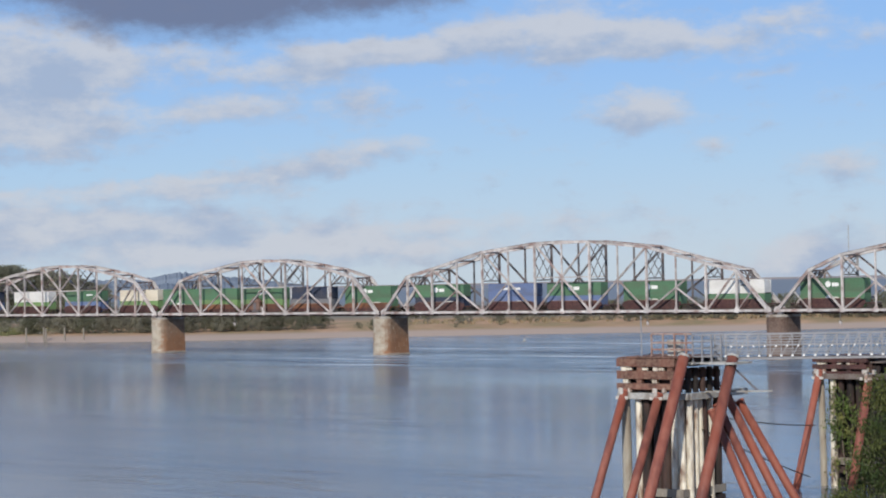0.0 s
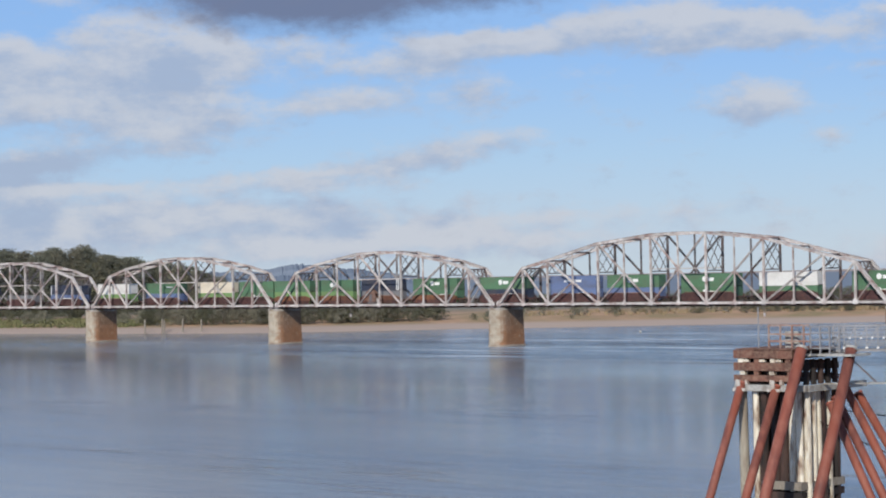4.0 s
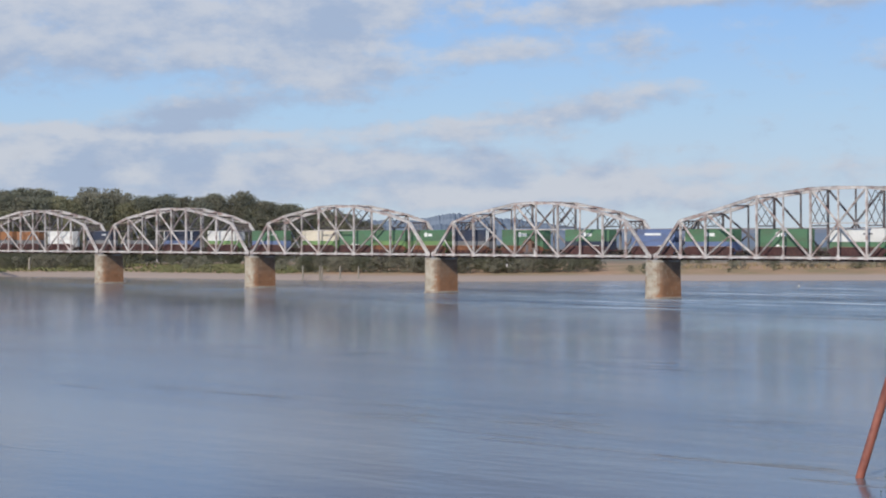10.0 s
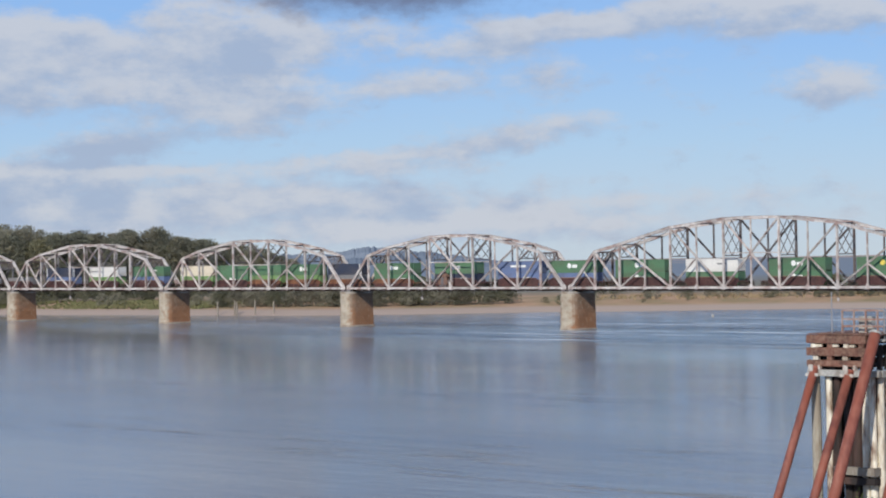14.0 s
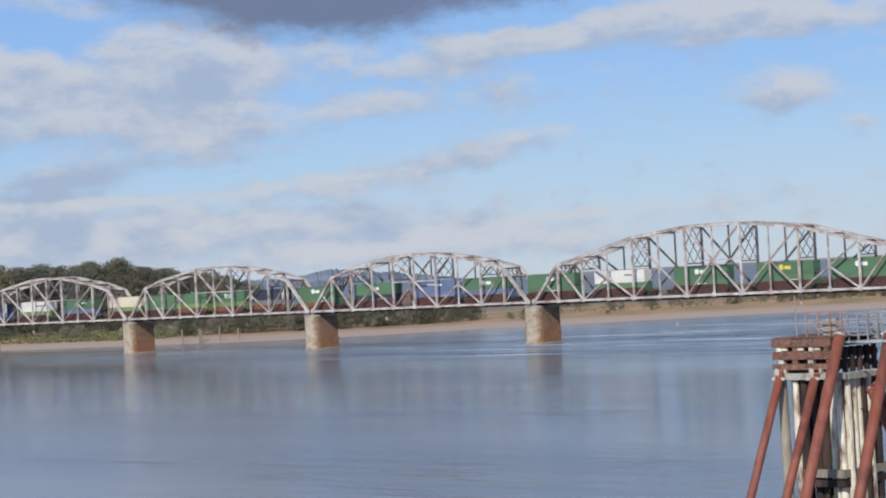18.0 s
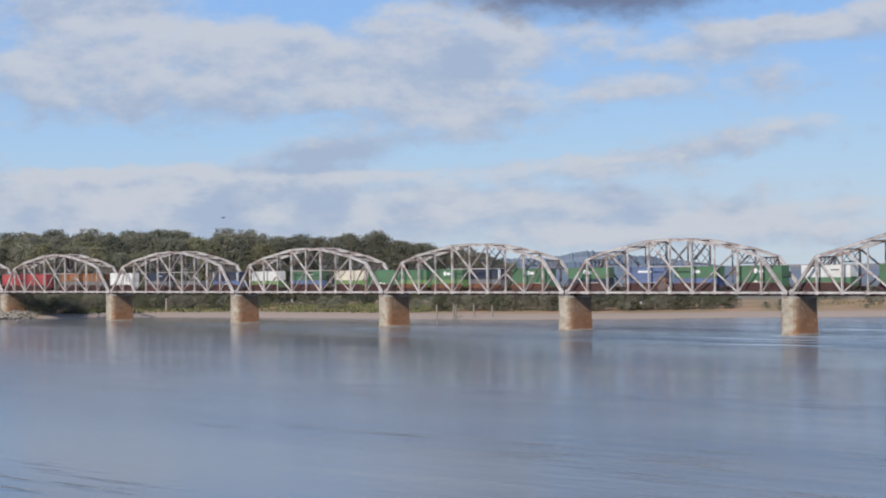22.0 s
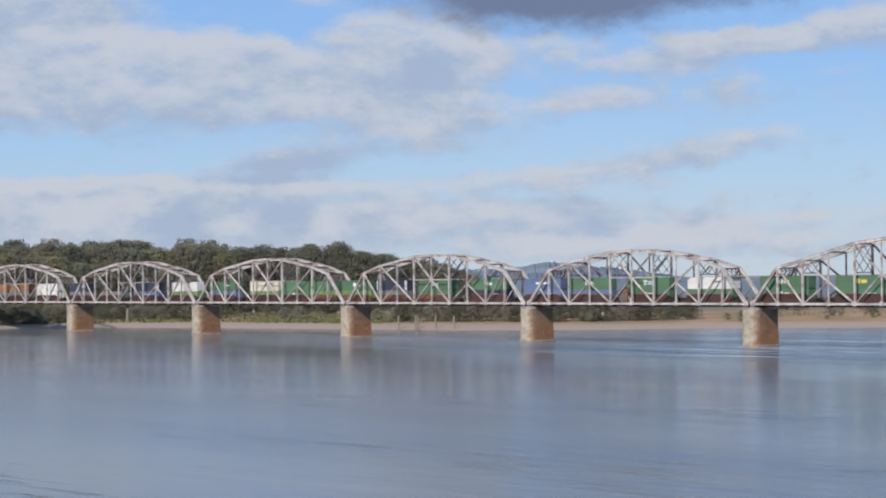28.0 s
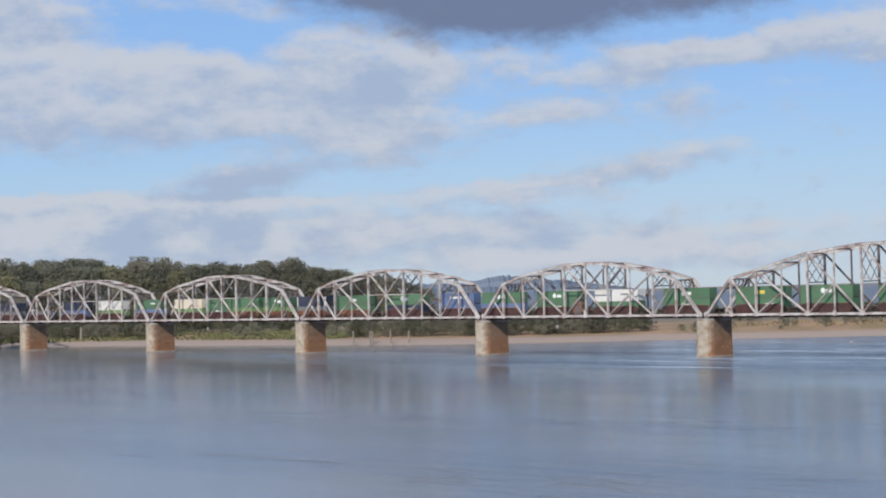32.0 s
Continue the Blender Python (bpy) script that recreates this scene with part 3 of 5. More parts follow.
    streak_mix.inputs[7].default_value = (0.42, 0.49, 0.57, 1)
    nt.links.new(streak_mix.outputs[2], hue.inputs[7])
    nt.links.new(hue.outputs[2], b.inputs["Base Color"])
    strength = calc("ADD", ranged(patch, 0.46, 0.68, 0.012, 0.07), calc("MULTIPLY", calc("MAXIMUM", race, calc("MULTIPLY", near, 0.01)), 1.35))
    nt.links.new(strength, b1.inputs["Strength"])
    calm = calc("MULTIPLY", ranged(patch, 0.4, 0.65, 0.14, 0.20), calc("SUBTRACT", 1.0, calc("MULTIPLY", strip, 0.45)))
    nt.links.new(calc("ADD", calm, calc("MULTIPLY", race, 0.08)), b.inputs["Roughness"])
    nt.links.new(nz(0.15, 0.14, 1, -49, 7), b1.inputs["Height"])
    b2 = nt.nodes.new("ShaderNodeBump")
    b2.inputs["Distance"].default_value = 0.1
    nt.links.new(calc("ADD", calc("MULTIPLY", calc("MULTIPLY", race, ranged(nz(0.09, 0.1, 1, -46, 4), 0.4, 0.6, 0.2, 1)), 2.6), 0.22), b2.inputs["Strength"])
    nt.links.new(nz(0.6, 0.5, 1, -46, 4), b2.inputs["Height"])
    nt.links.new(b1.outputs[0], b2.inputs["Normal"])
    # scattered cat's-paws, a few short ruffled dashes
    b3 = nt.nodes.new("ShaderNodeBump")
    b3.inputs["Distance"].default_value = 0.7
    paws = calc("MULTIPLY", ranged(nz(0.045, 0.3, 1, -50, 3), 0.51, 0.66, 0, 1), 0.42)
    nt.links.new(calc("ADD", paws, calc("MULTIPLY", race, 0.9)), b3.inputs["Strength"])
    nt.links.new(ranged(nz(0.42, 0.16, 1, -50, 3), 0.52, 0.9, 0, 1), b3.inputs["Height"])
    nt.links.new(b2.outputs[0], b3.inputs["Normal"])
    nt.links.new(b3.outputs[0], b.inputs["Normal"])
    return m


M_WATER = water_material()
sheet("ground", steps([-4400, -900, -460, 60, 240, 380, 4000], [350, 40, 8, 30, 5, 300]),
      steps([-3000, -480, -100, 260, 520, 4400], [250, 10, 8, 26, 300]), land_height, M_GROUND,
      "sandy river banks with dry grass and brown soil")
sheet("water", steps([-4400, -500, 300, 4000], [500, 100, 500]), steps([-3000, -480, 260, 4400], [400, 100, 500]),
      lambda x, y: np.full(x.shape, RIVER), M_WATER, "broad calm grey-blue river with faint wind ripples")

# distant wooded hills, their blue haze painted into the base colour
M_HILL = material("hazed_wooded_hill", (0.215, 0.255, 0.315), 1.0, 0.0, (0.175, 0.215, 0.275), 0.012, 0.5, spec=0.0)


def make_hills():
    bm = bmesh.new()
    for row, (dist, low, high, seed) in enumerate(((2600, 13, 21, 2.0), (3700, 21, 29, 7.0))):
        prev = None
        for j in range(1601):
            i = j * 0.1
            a = radians(-75 + i * 0.42)
            h = low + (high - low) * (0.5 + 0.5 * noise.noise((i * 0.06, seed, 0))) ** 1.5 + 1.5 * noise.noise((i * 0.5, seed, 4)) + 2.4 * noise.noise((i * 1.7, seed, 9)) + 3.0 * noise.noise((i * 4.3, seed, 13)) + 2.6 * noise.noise((i * 11.0, seed, 17))
            h = 1.0 + (h - 1.0) * (1 - min(1, max(0, (math.degrees(a) + 45.2) / 2.5)))
            if row:
                h += 11 * math.exp(-((math.degrees(a) + 46.65) / 0.7) ** 2)
            p = Vector((EYE[0] + dist * math.sin(a), EYE[1] + dist * math.cos(a), 0))
            q = p * 1.0 + Vector((math.sin(a), math.cos(a), 0)) * 160
            cur = [bm.verts.new(p), bm.verts.new((p * 0.6 + q * 0.4) + Vector((0, 0, h * 0.7))), bm.verts.new(q + Vector((0, 0, h)))]
            if prev:
                for k in range(2):
                    bm.faces.new((prev[k], cur[k], cur[k + 1], prev[k + 1]))
            prev = cur
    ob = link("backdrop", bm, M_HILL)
    tagged(ob, "low wooded hills far behind the river, painted blue-grey with haze", "hills", "", "structure")


make_hills()


# ---- the bridge ----
def heights(rows, count):
    """Heights of the top chord over the bottom chord at the inner nodes."""
    ks = [r[0] for r in rows]
    return [float(np.interp(k, ks, [r[1] for r in rows])) for k in range(count + 1)]


FIXED_TOP = heights(((1, 8.35), (2, 10.35), (4, 12.75), (5, 13.05), (6, 12.75), (8, 10.35), (9, 8.35)), 10)
BIG_TOP = heights(((1, 8.3), (2, 9.95), (4, 13.5), (6, 15.1), (7, 15.3), (8, 15.15), (10, 13.65), (12, 9.95), (13, 8.3)), 14)
RIGHT_TOP = heights(((1, 8.0), (2, 11.0), (4, 13.6), (5, 14.0), (6, 13.6), (8, 11.0), (9, 8.0)), 10)


def truss_span(name, x0, panels, top, label, inner=None):
    """A through truss from x0 with its two truss planes, bracing and open deck."""
    root = empty(name, pose(x0, 0, CHORD), label, "bridge span", "spans of the railway bridge")
    n = panels
    X = [k * PANEL for k in range(n + 1)]
    for side, y in (("near", 0.0), ("far", WIDE)):
        # far web takes a darker paint, its shade put into the colour
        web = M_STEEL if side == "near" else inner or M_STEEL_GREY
        for k in range(n):
            bar("bottom_chord", (X[k], y, 0), (X[k + 1], y, 0), rect(0.34, 0.5), M_STEEL, root)
        tops = [(X[k], y, top[k]) for k in range(1, n)]
        bar("end_post", (X[0], y, 0), tops[0], covered(0.62, 0.62), M_STEEL, root)
        bar("end_post", tops[-1], (X[n], y, 0), covered(0.62, 0.62), M_STEEL, root)
        for a, b in zip(tops, tops[1:]):
            bar("top_chord", a, b, covered(0.58, 0.6), M_STEEL, root)
        for k in range(1, n):
            main = k % 2 == 0 or k in (1, n - 1)
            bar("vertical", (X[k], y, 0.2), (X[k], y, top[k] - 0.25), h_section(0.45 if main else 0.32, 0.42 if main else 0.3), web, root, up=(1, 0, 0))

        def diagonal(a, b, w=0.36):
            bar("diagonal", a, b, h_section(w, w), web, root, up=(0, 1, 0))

        mid = n // 2
        diagonal((X[1], y, top[1]), (X[2], y, 0))
        diagonal((X[n - 1], y, top[n - 1]), (X[n - 2], y, 0))
        diagonal((X[0] + PANEL / 2, y, top[1] / 2), (X[1], y, 0), 0.24)
        diagonal((X[n] - PANEL / 2, y, top[n - 1] / 2), (X[n - 1], y, 0), 0.24)
        last = (mid - 1) if mid % 2 else mid
        for k in range(2, last, 2):
            diagonal((X[k], y, top[k]), (X[k + 2], y, 0))
            diagonal((X[k + 1], y, top[k] / 2), (X[k], y, 0), 0.3)
            diagonal((X[n - k], y, top[n - k]), (X[n - k - 2], y, 0))
            diagonal((X[n - k - 1], y, top[n - k] / 2), (X[n - k], y, 0), 0.3)
        if mid % 2:
            a, b = mid - 1, mid + 1
            diagonal((X[a], y, top[a]), (X[b], y, 0))
            diagonal((X[b], y, top[b]), (X[a], y, 0))
            zm = top[a] / 2
            bar("mid_strut", (X[a], y, zm), (X[b], y, zm), rect(0.2, 0.22), M_STEEL, root)
        for k in range(n + 1):
            bm = bmesh.new()
            s = 0.55 if 0 < k < n else 0.8
            sweep(bm, (X[k], y - 0.25, 0.05), (X[k], y - 0.21, 0.05), [(-s, -0.45), (s, -0.45), (s, 0.2), (s * 0.45, 0.75), (-s * 0.45, 0.75), (-s, 0.2)])
            if side == "near":
                part("gusset", bm, M_STEEL, root)
            else:
                bm.free()
    # cross bracing of the top, sway frames and portals
    for k in range(1, n):
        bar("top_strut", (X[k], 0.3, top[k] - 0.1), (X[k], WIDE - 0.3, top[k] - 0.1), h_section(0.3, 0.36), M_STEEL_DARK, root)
    for k in range(1, n - 1):
        for a, b in ((0.25, WIDE - 0.25), (WIDE - 0.25, 0.25)):
            bar("lateral", (X[k], a, top[k]), (X[k + 1], b, top[k + 1]), rect(0.16, 0.16), M_STEEL, root)
    clear = 7.0
    for k in range(2, n - 1, 2):
        z0, z1 = clear, top[k] - 0.4
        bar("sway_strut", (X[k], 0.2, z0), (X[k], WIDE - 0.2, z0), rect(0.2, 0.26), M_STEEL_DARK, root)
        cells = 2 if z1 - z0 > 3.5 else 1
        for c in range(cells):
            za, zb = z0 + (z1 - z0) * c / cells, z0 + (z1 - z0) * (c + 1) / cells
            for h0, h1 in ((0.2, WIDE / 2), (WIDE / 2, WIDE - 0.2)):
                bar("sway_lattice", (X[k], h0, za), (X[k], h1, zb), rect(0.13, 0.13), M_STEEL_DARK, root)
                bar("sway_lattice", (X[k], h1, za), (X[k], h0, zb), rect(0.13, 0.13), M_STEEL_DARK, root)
    for xa, xb in ((X[0], X[1]), (X[n], X[n - 1])):
        f = 0.74
        xm, zm = xa + (xb - xa) * f, top[1] * f
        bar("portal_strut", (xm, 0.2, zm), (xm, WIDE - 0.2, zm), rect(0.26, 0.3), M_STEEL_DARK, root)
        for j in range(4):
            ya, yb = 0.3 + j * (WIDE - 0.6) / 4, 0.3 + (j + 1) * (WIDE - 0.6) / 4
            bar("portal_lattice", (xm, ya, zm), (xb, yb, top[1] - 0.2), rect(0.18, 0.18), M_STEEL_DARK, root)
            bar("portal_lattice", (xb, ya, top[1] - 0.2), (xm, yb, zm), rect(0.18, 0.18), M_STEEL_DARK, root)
    # floor
    for k in range(n + 1):
        bar("floor_beam", (X[k], 0.2, -0.35), (X[k], WIDE - 0.2, -0.35), h_section(0.4, 0.8), M_RUST_STEEL, root)
    for y in (WIDE / 2 - 0.85, WIDE / 2 + 0.85):
        bar("stringer", (X[0], y, -0.45), (X[n], y, -0.45), h_section(0.3, 0.6), M_RUST_STEEL, root)
    # walkway added so that the deck throws a solid shadow on the piers
    bar("walkway", (X[0] - 0.9, 0.7, 0.31), (X[n] + 0.9, 0.7, 0.31), rect(1.8, 0.06), M_TIE, root)
    bm = bmesh.new()
    k = 0.3
    while k < X[n]:
        add_box(bm, k, k + 0.25, WIDE / 2 - 1.7, WIDE / 2 + 1.7, -0.15, 0.08)
        k += 0.6
    tagged(part("tie_bed", bm, M_TIE, root), kind="stuff")
    # plate added under the open ties to close gaps in the deck's shadow
    bar("deck_plate", (X[0] - 0.9, WIDE / 2 + 0.6, -0.19), (X[n] + 0.9, WIDE / 2 + 0.6, -0.19), rect(4.6, 0.06), M_RUST_STEEL, root)
    for y in (WIDE / 2 - 0.76, WIDE / 2 + 0.76):
        bar("rail", (X[0] - GAP / 2, y, 0.14), (X[n] + GAP / 2, y, 0.14), [(-0.07, -0.08), (0.07, -0.08), (0.03, 0.04), (0.035, 0.09), (-0.035, 0.09), (-0.03, 0.04)], M_RAIL, root)
    return root


fixed_label = "weathered silver steel through truss railway span with curved top chord"
first = truss_span("truss_span", -FIXED + GAP / 2, 10, FIXED_TOP, fixed_label)
for s in range(2, 7):
    copy_thing(first, pose(-FIXED * s + GAP / 2, 0, CHORD))
# far web of the longest span painted darker still for its shade
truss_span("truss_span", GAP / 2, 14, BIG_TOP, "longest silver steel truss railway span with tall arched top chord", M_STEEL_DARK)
BIG_END = 14 * PANEL + GAP
truss_span("truss_span", BIG_END + GAP / 2, 10, RIGHT_TOP, "silver steel truss span with steep end panels beside the longest")


def pier_outline(half, front, back, c=0.4):
    """A long block with a rounded nose."""
    nose = [(half - 1.7 + 1.7 * math.sin(a), front + 2.1 - 2.1 * math.cos(a)) for a in (0.0, 0.32, 0.63, 0.95, 1.26, math.pi / 2)]
    return [(half, back - c), (half - c, back), (-half + c, back), (-half, back - c), (-half, front + 1.0), (-half + 0.3, front + 0.3), (-half + 1.0, front)] + nose


def loft(bm, rings):
    """rings: lists of points, each the same count, closed at both ends."""
    prev = None
    firsts = None
    for pts in rings:
        cur = [bm.verts.new(p) for p in pts]
        if prev:
            k = len(cur)
            for i in range(k):
                bm.faces.new((prev[i], prev[(i + 1) % k], cur[(i + 1) % k], cur[i]))
        else:
            firsts = cur
        prev = cur
    bm.faces.new(firsts[::-1])
    bm.faces.new(prev)


def stone_ring(course, mat, low, high, rnd, odd):
    """Dressed blocks laid round a course, each with open joints and its own slight set-back."""
    closed = low + low[:1], high + high[:1]
    run = [0.0]
    for p, q in zip(closed[0], closed[0][1:]):
        run.append(run[-1] + math.dist(p, q))

    def at(d, ring_, inward):
        d = d % run[-1]
        i = max(k for k in range(len(run) - 1) if run[k] <= d)
        p = Vector(ring_[i]).lerp(Vector(ring_[i + 1]), (d - run[i]) / (run[i + 1] - run[i]))
        c = Vector((0, min(max(p.y, 1.4), 5.6), p.z))
        return p + (c - p).normalized() * inward

    count = 13
    cuts = [run[-1] * (i + 0.5 * odd + rnd.uniform(-0.16, 0.16)) / count for i in range(count)]
    for d0, d1 in zip(cuts, cuts[1:] + [cuts[0] + run[-1]]):
        bm = bmesh.new()
        back_set = rnd.uniform(-0.03, 0.05)
        corners = [d for d in run if d0 + 0.1 < d < d1 - 0.1] + [d for d in (r + run[-1] for r in run) if d0 + 0.1 < d < d1 - 0.1]
        stops = [d0 + 0.025] + sorted(corners) + [d1 - 0.025]
        outer = [[bm.verts.new(at(d, ring_, back_set)) for d in stops] for ring_ in closed]
        inner = [[bm.verts.new(at(d, ring_, 0.45)) for d in (stops[0], stops[-1])] for ring_ in closed]
        for i in range(len(stops) - 1):
            bm.faces.new((outer[0][i], outer[0][i + 1], outer[1][i + 1], outer[1][i]))
        bm.faces.new((inner[0][0], outer[0][0], outer[1][0], inner[1][0]))
        bm.faces.new((outer[0][-1], inner[0][1], inner[1][1], outer[1][-1]))
        bm.faces.new(outer[1] + inner[1][::-1])
        bm.faces.new((outer[0] + inner[0][::-1])[::-1])
        part("stone", bm, mat, course)


def pier(back=7.6, darkened=False):
    root = empty("bridge_pier", pose(0, 0, 0), "stone bridge pier with rounded nose and rust-stained flank in the river", "bridge pier", "piers of the railway bridge")
    z_top = CHORD - 0.85
    courses, rnd = 9, random.Random(91)
    z0 = -4.0
    for c in range(courses):
        a = z0 if c == 0 else 0.25 + (z_top - 0.75) * (c - 1) / (courses - 1) + 0.25
        b = 0.25 + (z_top - 0.75) * c / (courses - 1) + 0.25 if c < courses - 1 else z_top - 0.5
        if c == 0:
            b = 0.5
        bm = bmesh.new()
        fa = 1.0 + 0.07 * (1 - max(a, 0) / z_top)
        fb = 1.0 + 0.07 * (1 - max(b, 0) / z_top)
        def level(z, f, inset):
            return [(x * f - (inset if x > 0 else -inset) * 0.5, (y - 3.1) * (1 + (f - 1) * 0.35) + 3.1, z) for x, y in pier_outline(2.2, -0.75, back)]

        loft(bm, [level(a, fa, 0.12), level(b, fb, 0.12)])       # mortar core
        mat = M_STONE_DARK if darkened else M_STONE
        course = part("stone_course", bm, mat, root)
        stone_ring(course, mat, level(a + 0.03, fa, 0), level(b - 0.03, fb, 0), rnd, c % 2)
    bm = bmesh.new()
    out = pier_outline(2.3, -0.85, back + 0.1)
    loft(bm, [[(x, y, z_top - 0.5) for x, y in out], [(x, y, z_top - 0.08) for x, y in out], [(x * 0.97, y, z_top) for x, y in out]])
    part("cap", bm, M_STONE_CAP, root, "projecting grey capstone")
    bm = bmesh.new()
    out = pier_outline(2.46, -0.92, back + 0.3)
    loft(bm, [[(x, y, -3.5) for x, y in out], [(x, y, RIVER + 0.3) for x, y in out], [(x * 0.94, y, RIVER + 0.42) for x, y in out]])
    part("footing", bm, M_FOOTING, root, "pale footing ledge at the waterline")
    for y in (0.0, WIDE):
        for x in (-GAP / 2, GAP / 2):
            bm = bmesh.new()
            loft(bm, [[(x + sx * 0.55, y + sy * 0.5, z_top) for sx, sy in ((-1, -1), (1, -1), (1, 1), (-1, 1))],
                      [(x + sx * 0.5, y + sy * 0.45, z_top + 0.3) for sx, sy in ((-1, -1), (1, -1), (1, 1), (-1, 1))],
                      [(x + sx * 0.2, y + sy * 0.3, CHORD - 0.25) for sx, sy in ((-1, -1), (1, -1), (1, 1), (-1, 1))]])
            part("bearing", bm, M_STEEL_DARK, root)
    return root


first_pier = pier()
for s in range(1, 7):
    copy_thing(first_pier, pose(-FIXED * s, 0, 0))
# this pier's deck shadow is put into its stone colour
pier(6.4, True).matrix_basis = pose(BIG_END + 0.6, 0, 0)
copy_thing(first_pier, pose(BIG_END + FIXED, 0, 0))


# ---- the train ----
def paint(name, c, dirt=(0.12, 0.10, 0.08)):
    return material(name, c, 0.55, 0.0, tuple(0.6 * a + 0.4 * d for a, d in zip(c, dirt)), 0.25, 0.42, tuple(0.8 * a for a in c), 3.0, 0.15, 4.0, 0.1, (1, 1, 2.5))


PAINTS = {
    "green": paint("green_box_paint", (0.10, 0.205, 0.115)),
    "pale_green": paint("faded_green_paint", (0.20, 0.33, 0.13)),
    "blue": paint("blue_box_paint", (0.15, 0.205, 0.37)),
    "navy": paint("dark_navy_paint", (0.04, 0.05, 0.085)),
    "white": paint("white_box_paint", (0.80, 0.79, 0.76), (0.5, 0.48, 0.44)),
    "cream": paint("cream_box_paint", (0.78, 0.70, 0.56), (0.5, 0.45, 0.36)),
    "red": paint("bright_red_paint", (0.42, 0.07, 0.075)),
    "orange": paint("orange_paint", (0.33, 0.15, 0.07)),
    "grey": paint("grey_box_paint", (0.22, 0.22, 0.23)),
}
M_WELL = material("oxide_well_car_paint", (0.062, 0.028, 0.03), 0.7, 0.0, (0.06, 0.034, 0.034), 0.3, 0.45, (0.13, 0.06, 0.05), 3.0, 0.2, 6, 0.15)
M_WELL_ORANGE = material("orange_well_car_paint", (0.26, 0.115, 0.06), 0.7, 0.0, (0.12, 0.055, 0.04), 0.3, 0.5, (0.18, 0.08, 0.045), 3.0, 0.2, 6, 0.15)
# pale tan paint for the light that the sill's top edge catches
M_SILL = material("lit_sill_rail", (0.30, 0.19, 0.14), 0.75, 0.0, (0.17, 0.09, 0.07), 0.5, 0.45, (0.36, 0.26, 0.2), 3.0, vary=0.2)
M_TRUCK = material("greasy_running_gear", (0.05, 0.04, 0.035), 0.7, 0.2, (0.10, 0.07, 0.05), 2.0, 0.4)
M_MARK = material("white_marking", (0.8, 0.8, 0.78), 0.6)
M_MARK_YELLOW = material("yellow_marking", (0.75, 0.6, 0.12), 0.6)

BOX_H, BOX_W = 2.85, 2.6


def container(length, colour, mark, label):
    """A corrugated box with its base in the middle of its floor."""
    root = empty("container", pose(0, 0, 0), label, "container", "containers on the train")
    mat = PAINTS[colour]
    L, W, H = length / 2, BOX_W / 2, BOX_H
    for y, out in ((-W, -1), (W, 1)):
        bm = bmesh.new()
        n = int(length / 0.56)
        prof = []
        for i in range(n):
            x = -L + 0.15 + (length - 0.3) * i / n
            s = (length - 0.3) / n
            prof += [(x, 0.0), (x + s * 0.35, 0.0), (x + s * 0.5, 0.045), (x + s * 0.85, 0.045)]
        prof.append((L - 0.15, 0.0))
        lo = [bm.verts.new((x, y - out * (0.03 + d), 0.16)) for x, d in prof]
        hi = [bm.verts.new((x, y - out * (0.03 + d), H - 0.12)) for x, d in prof]
        for i in range(len(prof) - 1):
            f = (lo[i], lo[i + 1], hi[i + 1], hi[i])
            bm.faces.new(f if out < 0 else f[::-1])
        part("side_wall", bm, mat, root)
        box_part("side_rail", -L, L, min(y, y - out * 0.1), max(y, y - out * 0.1), 0, 0.16, mat, root)
        box_part("top_rail", -L, L, min(y, y - out * 0.1), max(y, y - out * 0.1), H - 0.12, H, mat, root)
        for x in (-L, L - 0.16):
            box_part("corner_post", x, x + 0.16, min(y, y - out * 0.15) - 0.004, max(y, y - out * 0.15) + 0.004, 0.16, H - 0.12, mat, root)
    box_part("roof", -L + 0.1, L - 0.1, -W + 0.1, W - 0.1, H - 0.1, H - 0.03, mat, root)
    box_part("floor_frame", -L + 0.1, L - 0.1, -W + 0.1, W - 0.1, 0.02, 0.16, M_TRUCK, root)
    for x, s in ((-L, 1), (L, -1)):
        box_part("end_wall", min(x + s * 0.04, x + s * 0.1), max(x + s * 0.04, x + s * 0.1), -W + 0.15, W - 0.15, 0.16, H - 0.12, mat, root)
    if mark:
        white = M_MARK_YELLOW if mark == "yellow" else M_MARK
        if mark in ("round", "yellow"):
            bm = bmesh.new()
            sweep(bm, (-0.9, -W - 0.004, H * 0.58), (-0.9, -W + 0.025, H * 0.58), ring(12, 0.62))
            part("round_mark", bm, white, root, "plain round white mark")
            box_part("mark_bar", -0.05, 1.5, -W - 0.004, -W + 0.025, H * 0.42, H * 0.68, white, root)
        elif mark == "bar":
            box_part("mark_bar", -2.6, 2.4, -W - 0.004, -W + 0.025, H * 0.5, H * 0.68, white, root)
        elif mark == "posts":
            for x in (-L + 0.1, L - 0.4, L - 1.0):
                box_part("white_post", x, x + 0.3, -W - 0.01, -W + 0.03, 0.1, H - 0.1, M_MARK, root, "white upright")
        elif mark == "small":
            box_part("mark_bar", 1.5, 4.0, -W - 0.004, -W + 0.025, H * 0.55, H * 0.66, M_MARK if colour not in ("white", "cream") else PAINTS["grey"], root)
    return root


